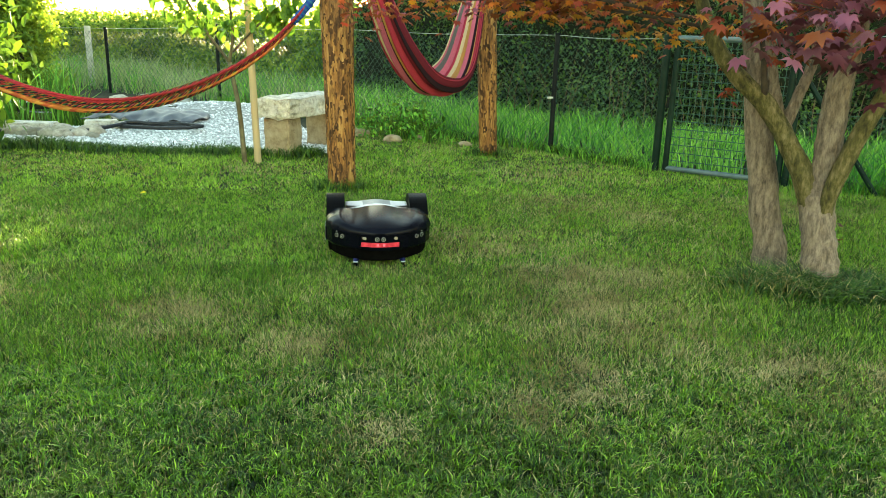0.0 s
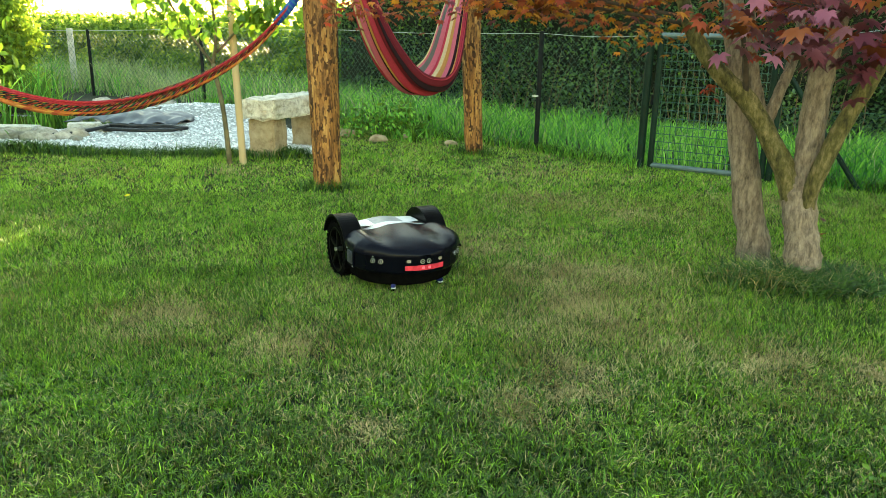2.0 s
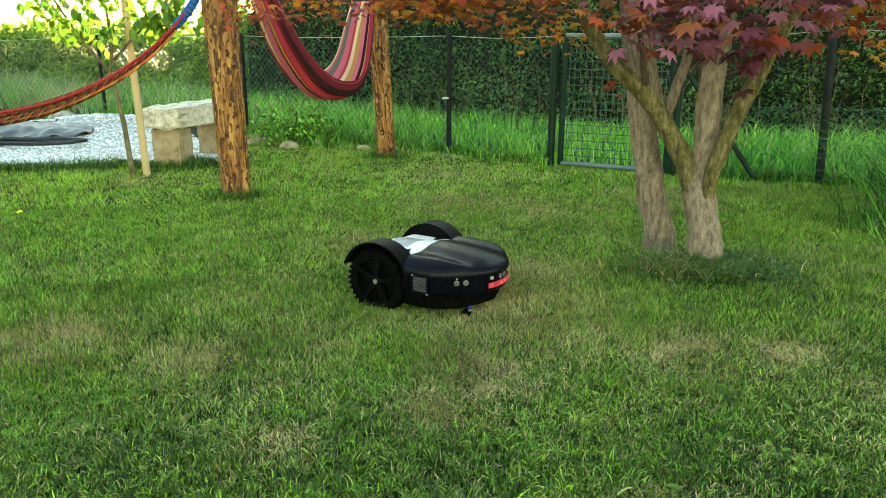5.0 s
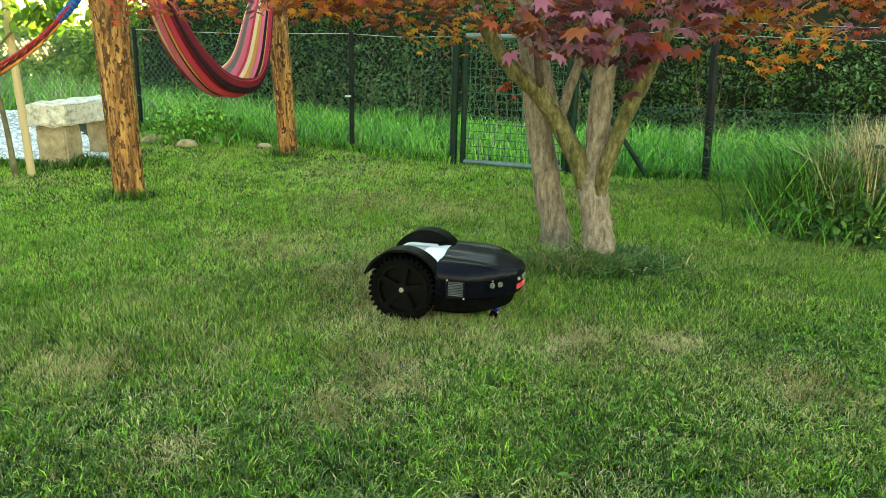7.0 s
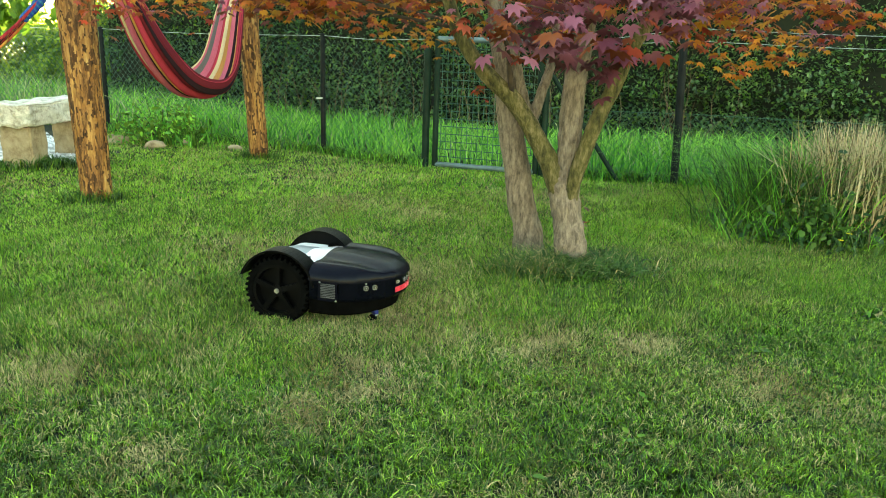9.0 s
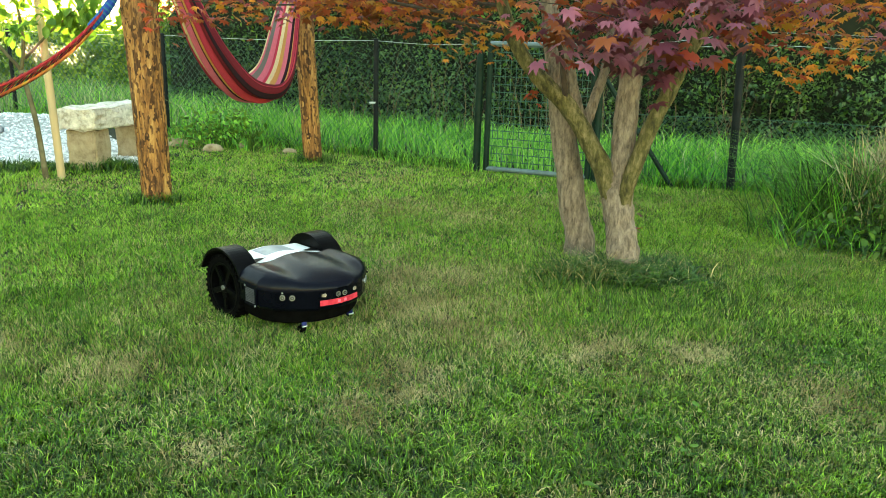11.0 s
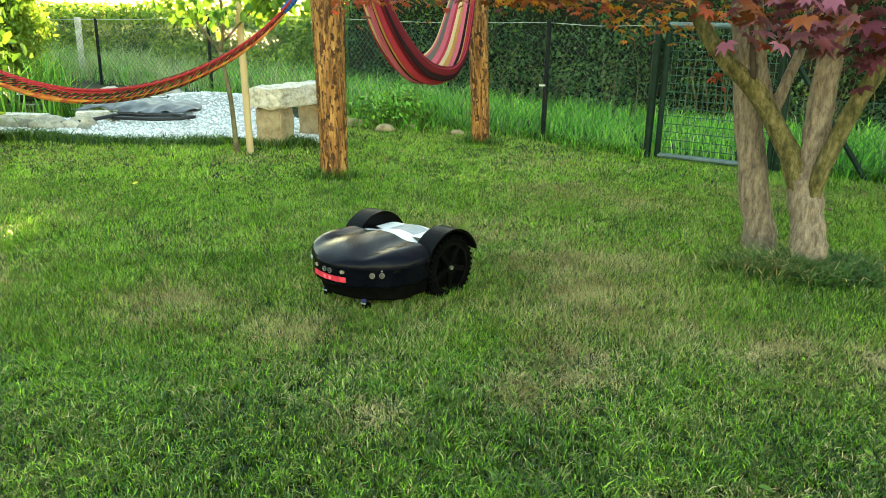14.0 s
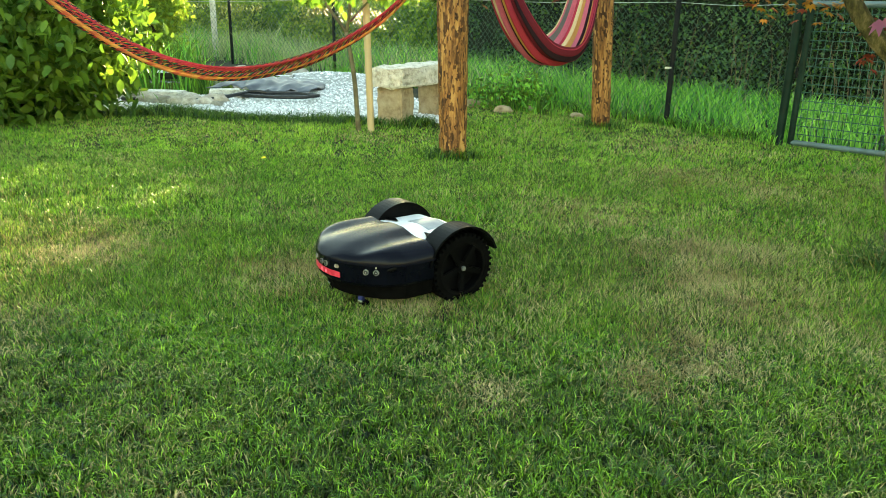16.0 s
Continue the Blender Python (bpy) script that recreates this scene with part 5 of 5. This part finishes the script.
        bm = box(bmesh.new(), (0.012, 0.020, 0.014), Matrix.Translation(c) @ Matrix.Rotation(s * 0.35, 4, "Z"), 0.003)
        part("headlight", bm, LED, m, "small pale headlight")
        # front ultrasonic pair
        c = Vector((0.473, s * 0.0155, 0.183))
        ring = part("sensor", rod(bmesh.new(), c - Vector((0.004, 0, 0)), c + Vector((0.006, 0, 0)), 0.0105, seg=18), STEEL, m)
        part("sensor_face", rod(bmesh.new(), c, c + Vector((0.0068, 0, 0)), 0.0080, seg=16), LENS, ring)
        part("sensor_core", rod(bmesh.new(), c, c + Vector((0.0078, 0, 0)), 0.0028, seg=10), STEEL, ring)
        # caster
        bm = bmesh.new()
        top, bot = Vector((0.354, s * 0.098, 0.120)), Vector((0.386, s * 0.120, 0.044))
        mm = Matrix.Translation((top + bot) / 2) @ (bot - top).to_track_quat("Z", "X").to_matrix().to_4x4()
        box(bm, (0.038, 0.030, (bot - top).length), mm, 0.003)
        low_end = sorted(bm.verts, key=lambda q: q.co.z)[:len(bm.verts) // 2]
        for q in low_end:
            q.co = bot + (q.co - bot) * 0.62
        box(bm, (0.036, 0.036, 0.010), Matrix.Translation(top), 0.002)
        caster = part("caster_fork", bm, BLUE, m, "blue caster fork")
        bm = rod(bmesh.new(), bot + Vector((-0.016, -0.010, -0.018)), bot + Vector((-0.016, 0.010, -0.018)), 0.018, seg=20)
        part("caster_wheel", bm, RUBBER, caster)
        part("axle_bolt", rod(bmesh.new(), bot + Vector((0.004, -0.011, 0)), bot + Vector((0.004, 0.011, 0)), 0.004, seg=8), STEEL, caster)
    # light strip along the nose

    def strip(u, v):
        y = -0.094 + 0.188 * u
        x = float(np.interp(abs(y), [0, 0.045, 0.095, 0.145], [0.476, 0.472, 0.458, 0.43])) + 0.003
        return (x, y, 0.143 + 0.022 * v)

    bm = sheet(bmesh.new(), strip, 16, 1, 0.003)
    st = part("light_strip", bm, RED, m, "red light strip")
    for y in (-0.012, 0.018):
        bm = box(bmesh.new(), (0.003, 0.012, 0.012), Matrix.Translation((0.4785, y, 0.154)), 0.001)
        part("lit_diode", bm, RED_HOT, st)
    # cutting deck below, widened and lowered in black to paint the shadow there
    bm = bmesh.new()
    deck = [[bm.verts.new((0.03 + (x - 0.03) * k, y * k, z)) for x, y in full] for k, z in ((0.82, 0.050), (0.90, 0.066), (0.94, 0.124))]
    for a, b in zip(deck, deck[1:]):
        for k in range(n):
            bm.faces.new((a[k], a[(k + 1) % n], b[(k + 1) % n], b[k]))
    bm.faces.new(deck[0][::-1])
    bm.faces.new(deck[-1])
    bmesh.ops.recalc_face_normals(bm, faces=bm.faces)
    part("underbody_and_shade", bm, RUBBER, m, "matt black underbody, enlarged to stand for the shade below")
    wheels = []
    for s in (1, -1):
        bm = bmesh.new()
        # rim with five spokes, round the axle at the origin
        for k in range(5):
            a = 2 * math.pi * k / 5
            box(bm, (0.10, 0.016, 0.024), Matrix.Rotation(a, 4, "Y") @ Matrix.Translation((0.052, s * 0.020, 0)), 0.003)
        ring_o, ring_i = 0.112, 0.098
        pr = [(ring_i, -0.03), (ring_o, -0.03), (ring_o, 0.032), (ring_i, 0.032)]
        rows = []
        for k in range(40):
            a = 2 * math.pi * k / 40
            rows.append([bm.verts.new((r * math.cos(a), y, r * math.sin(a))) for r, y in pr])
        for k in range(40):
            for j in range(4):
                bm.faces.new((rows[k][j], rows[k][(j + 1) % 4], rows[(k + 1) % 40][(j + 1) % 4], rows[(k + 1) % 40][j]))
        disc = [bm.verts.new((0.099 * math.cos(2 * math.pi * k / 40), -s * 0.005, 0.099 * math.sin(2 * math.pi * k / 40))) for k in range(40)]
        bm.faces.new(disc)
        rod(bm, (0, -s * 0.03, 0), (0, s * 0.030, 0), 0.024, seg=20)
        bmesh.ops.recalc_face_normals(bm, faces=bm.faces)
        w = part("wheel", bm, PLASTIC_MATT, m, "large black five-spoked drive wheel")
        bm = bmesh.new()
        pr = [(0.110, -0.033), (0.131, -0.034), (0.134, -0.02), (0.134, 0.02), (0.131, 0.034), (0.110, 0.033)]
        rows = [[bm.verts.new((r * math.cos(2 * math.pi * k / 56), y, r * math.sin(2 * math.pi * k / 56))) for r, y in pr] for k in range(56)]
        for k in range(56):
            for j in range(6):
                bm.faces.new((rows[k][j], rows[k][(j + 1) % 6], rows[(k + 1) % 56][(j + 1) % 6], rows[(k + 1) % 56][j]))
        for k in range(36):
            a = 2 * math.pi * k / 36
            for side in (1, -1):
                box(bm, (0.014, 0.032, 0.011), Matrix.Rotation(a + side * 0.04, 4, "Y") @ Matrix.Translation((0.136, side * 0.018, 0)), 0.001)
        bmesh.ops.recalc_face_normals(bm, faces=bm.faces)
        part("tyre", bm, RUBBER, w, "knobbly black tyre")
        part("hub_bolt", rod(bmesh.new(), (0, s * 0.028, 0), (0, s * 0.037, 0), 0.010, seg=14), STEEL, w, "bright steel hub bolt")
        wheels.append((w, s))
    tagged(m, "black robot lawn mower with white rear cover and red light strip", "robot mower")
    return m, wheels


MOWER, WHEELS = build_mower()

# seconds, place and heading of the mower
DRIVE = [
    (0, -0.110, 4.102, -85.8),
    (0.5, -0.084, 3.997, -82.0),
    (1, -0.067, 3.909, -76.5),
    (1.5, -0.049, 3.867, -71.3),
    (2, 0.019, 3.707, -67.6),
    (2.5, 0.067, 3.610, -60.7),
    (3, 0.142, 3.547, -58.3),
    (3.5, 0.211, 3.491, -53.3),
    (4, 0.299, 3.452, -48.8),
    (4.2, 0.338, 3.424, -47.6),
    (6.3, 0.821, 3.198, -31.4),
    (6.5, 0.860, 3.166, -31.0),
    (7, 0.978, 3.140, -30.0),
    (7.5, 0.974, 3.136, -31.6),
    (8, 0.864, 3.159, -31.1),
    (8.2, 0.822, 3.178, -32.3),
    (10.3, 0.292, 3.335, -36.0),
    (10.5, 0.274, 3.337, -40.2),
    (11, 0.261, 3.335, -60.1),
    (11.5, 0.247, 3.393, -76.7),
    (12, 0.227, 3.390, -102.8),
    (12.3, 0.226, 3.392, -119.4),
    (12.5, 0.221, 3.368, -128.1),
    (13, 0.230, 3.377, -132.9),
    (13.5, 0.207, 3.374, -135.9),
    (14, 0.095, 3.302, -134.6),
    (14.5, -0.017, 3.215, -134.9),
    (15, -0.113, 3.157, -137.6),
    (15.5, -0.215, 3.084, -138.6),
    (16, -0.332, 3.024, -138.7),
]


def motions():
    # uneven ground before the tree tips the mower sideways
    tip = lambda t: float(np.interp(t, [4.2, 6.3, 8.2, 10.5, 11.5], [0.0, -3.0, -3.0, -1.0, 0.0]))
    walk(MOWER, [(t, pose(x, y, -0.006 + 0.003 * tip(t), tip(t), 0, a)) for t, x, y, a in DRIVE])
    times = np.array([r[0] for r in DRIVE])
    grid = np.arange(0, 16.01, 0.25)
    xs, ys, hs = (np.interp(grid, times, [r[i] for r in DRIVE]) for i in (1, 2, 3))
    hr = np.radians(hs)
    for w, s in WHEELS:
        ang, rows = 0.0, [(0.0, pose(0, s * TRACK, R_WHEEL))]
        for k in range(1, len(grid)):
            mid = (hr[k] + hr[k - 1]) / 2
            step = (xs[k] - xs[k - 1]) * math.cos(mid) + (ys[k] - ys[k - 1]) * math.sin(mid) - (hr[k] - hr[k - 1]) * s * TRACK
            ang += math.degrees(step / R_WHEEL)
            rows.append((float(grid[k]), pose(0, s * TRACK, R_WHEEL, 0, ang, 0)))
        walk(w, rows)


motions()
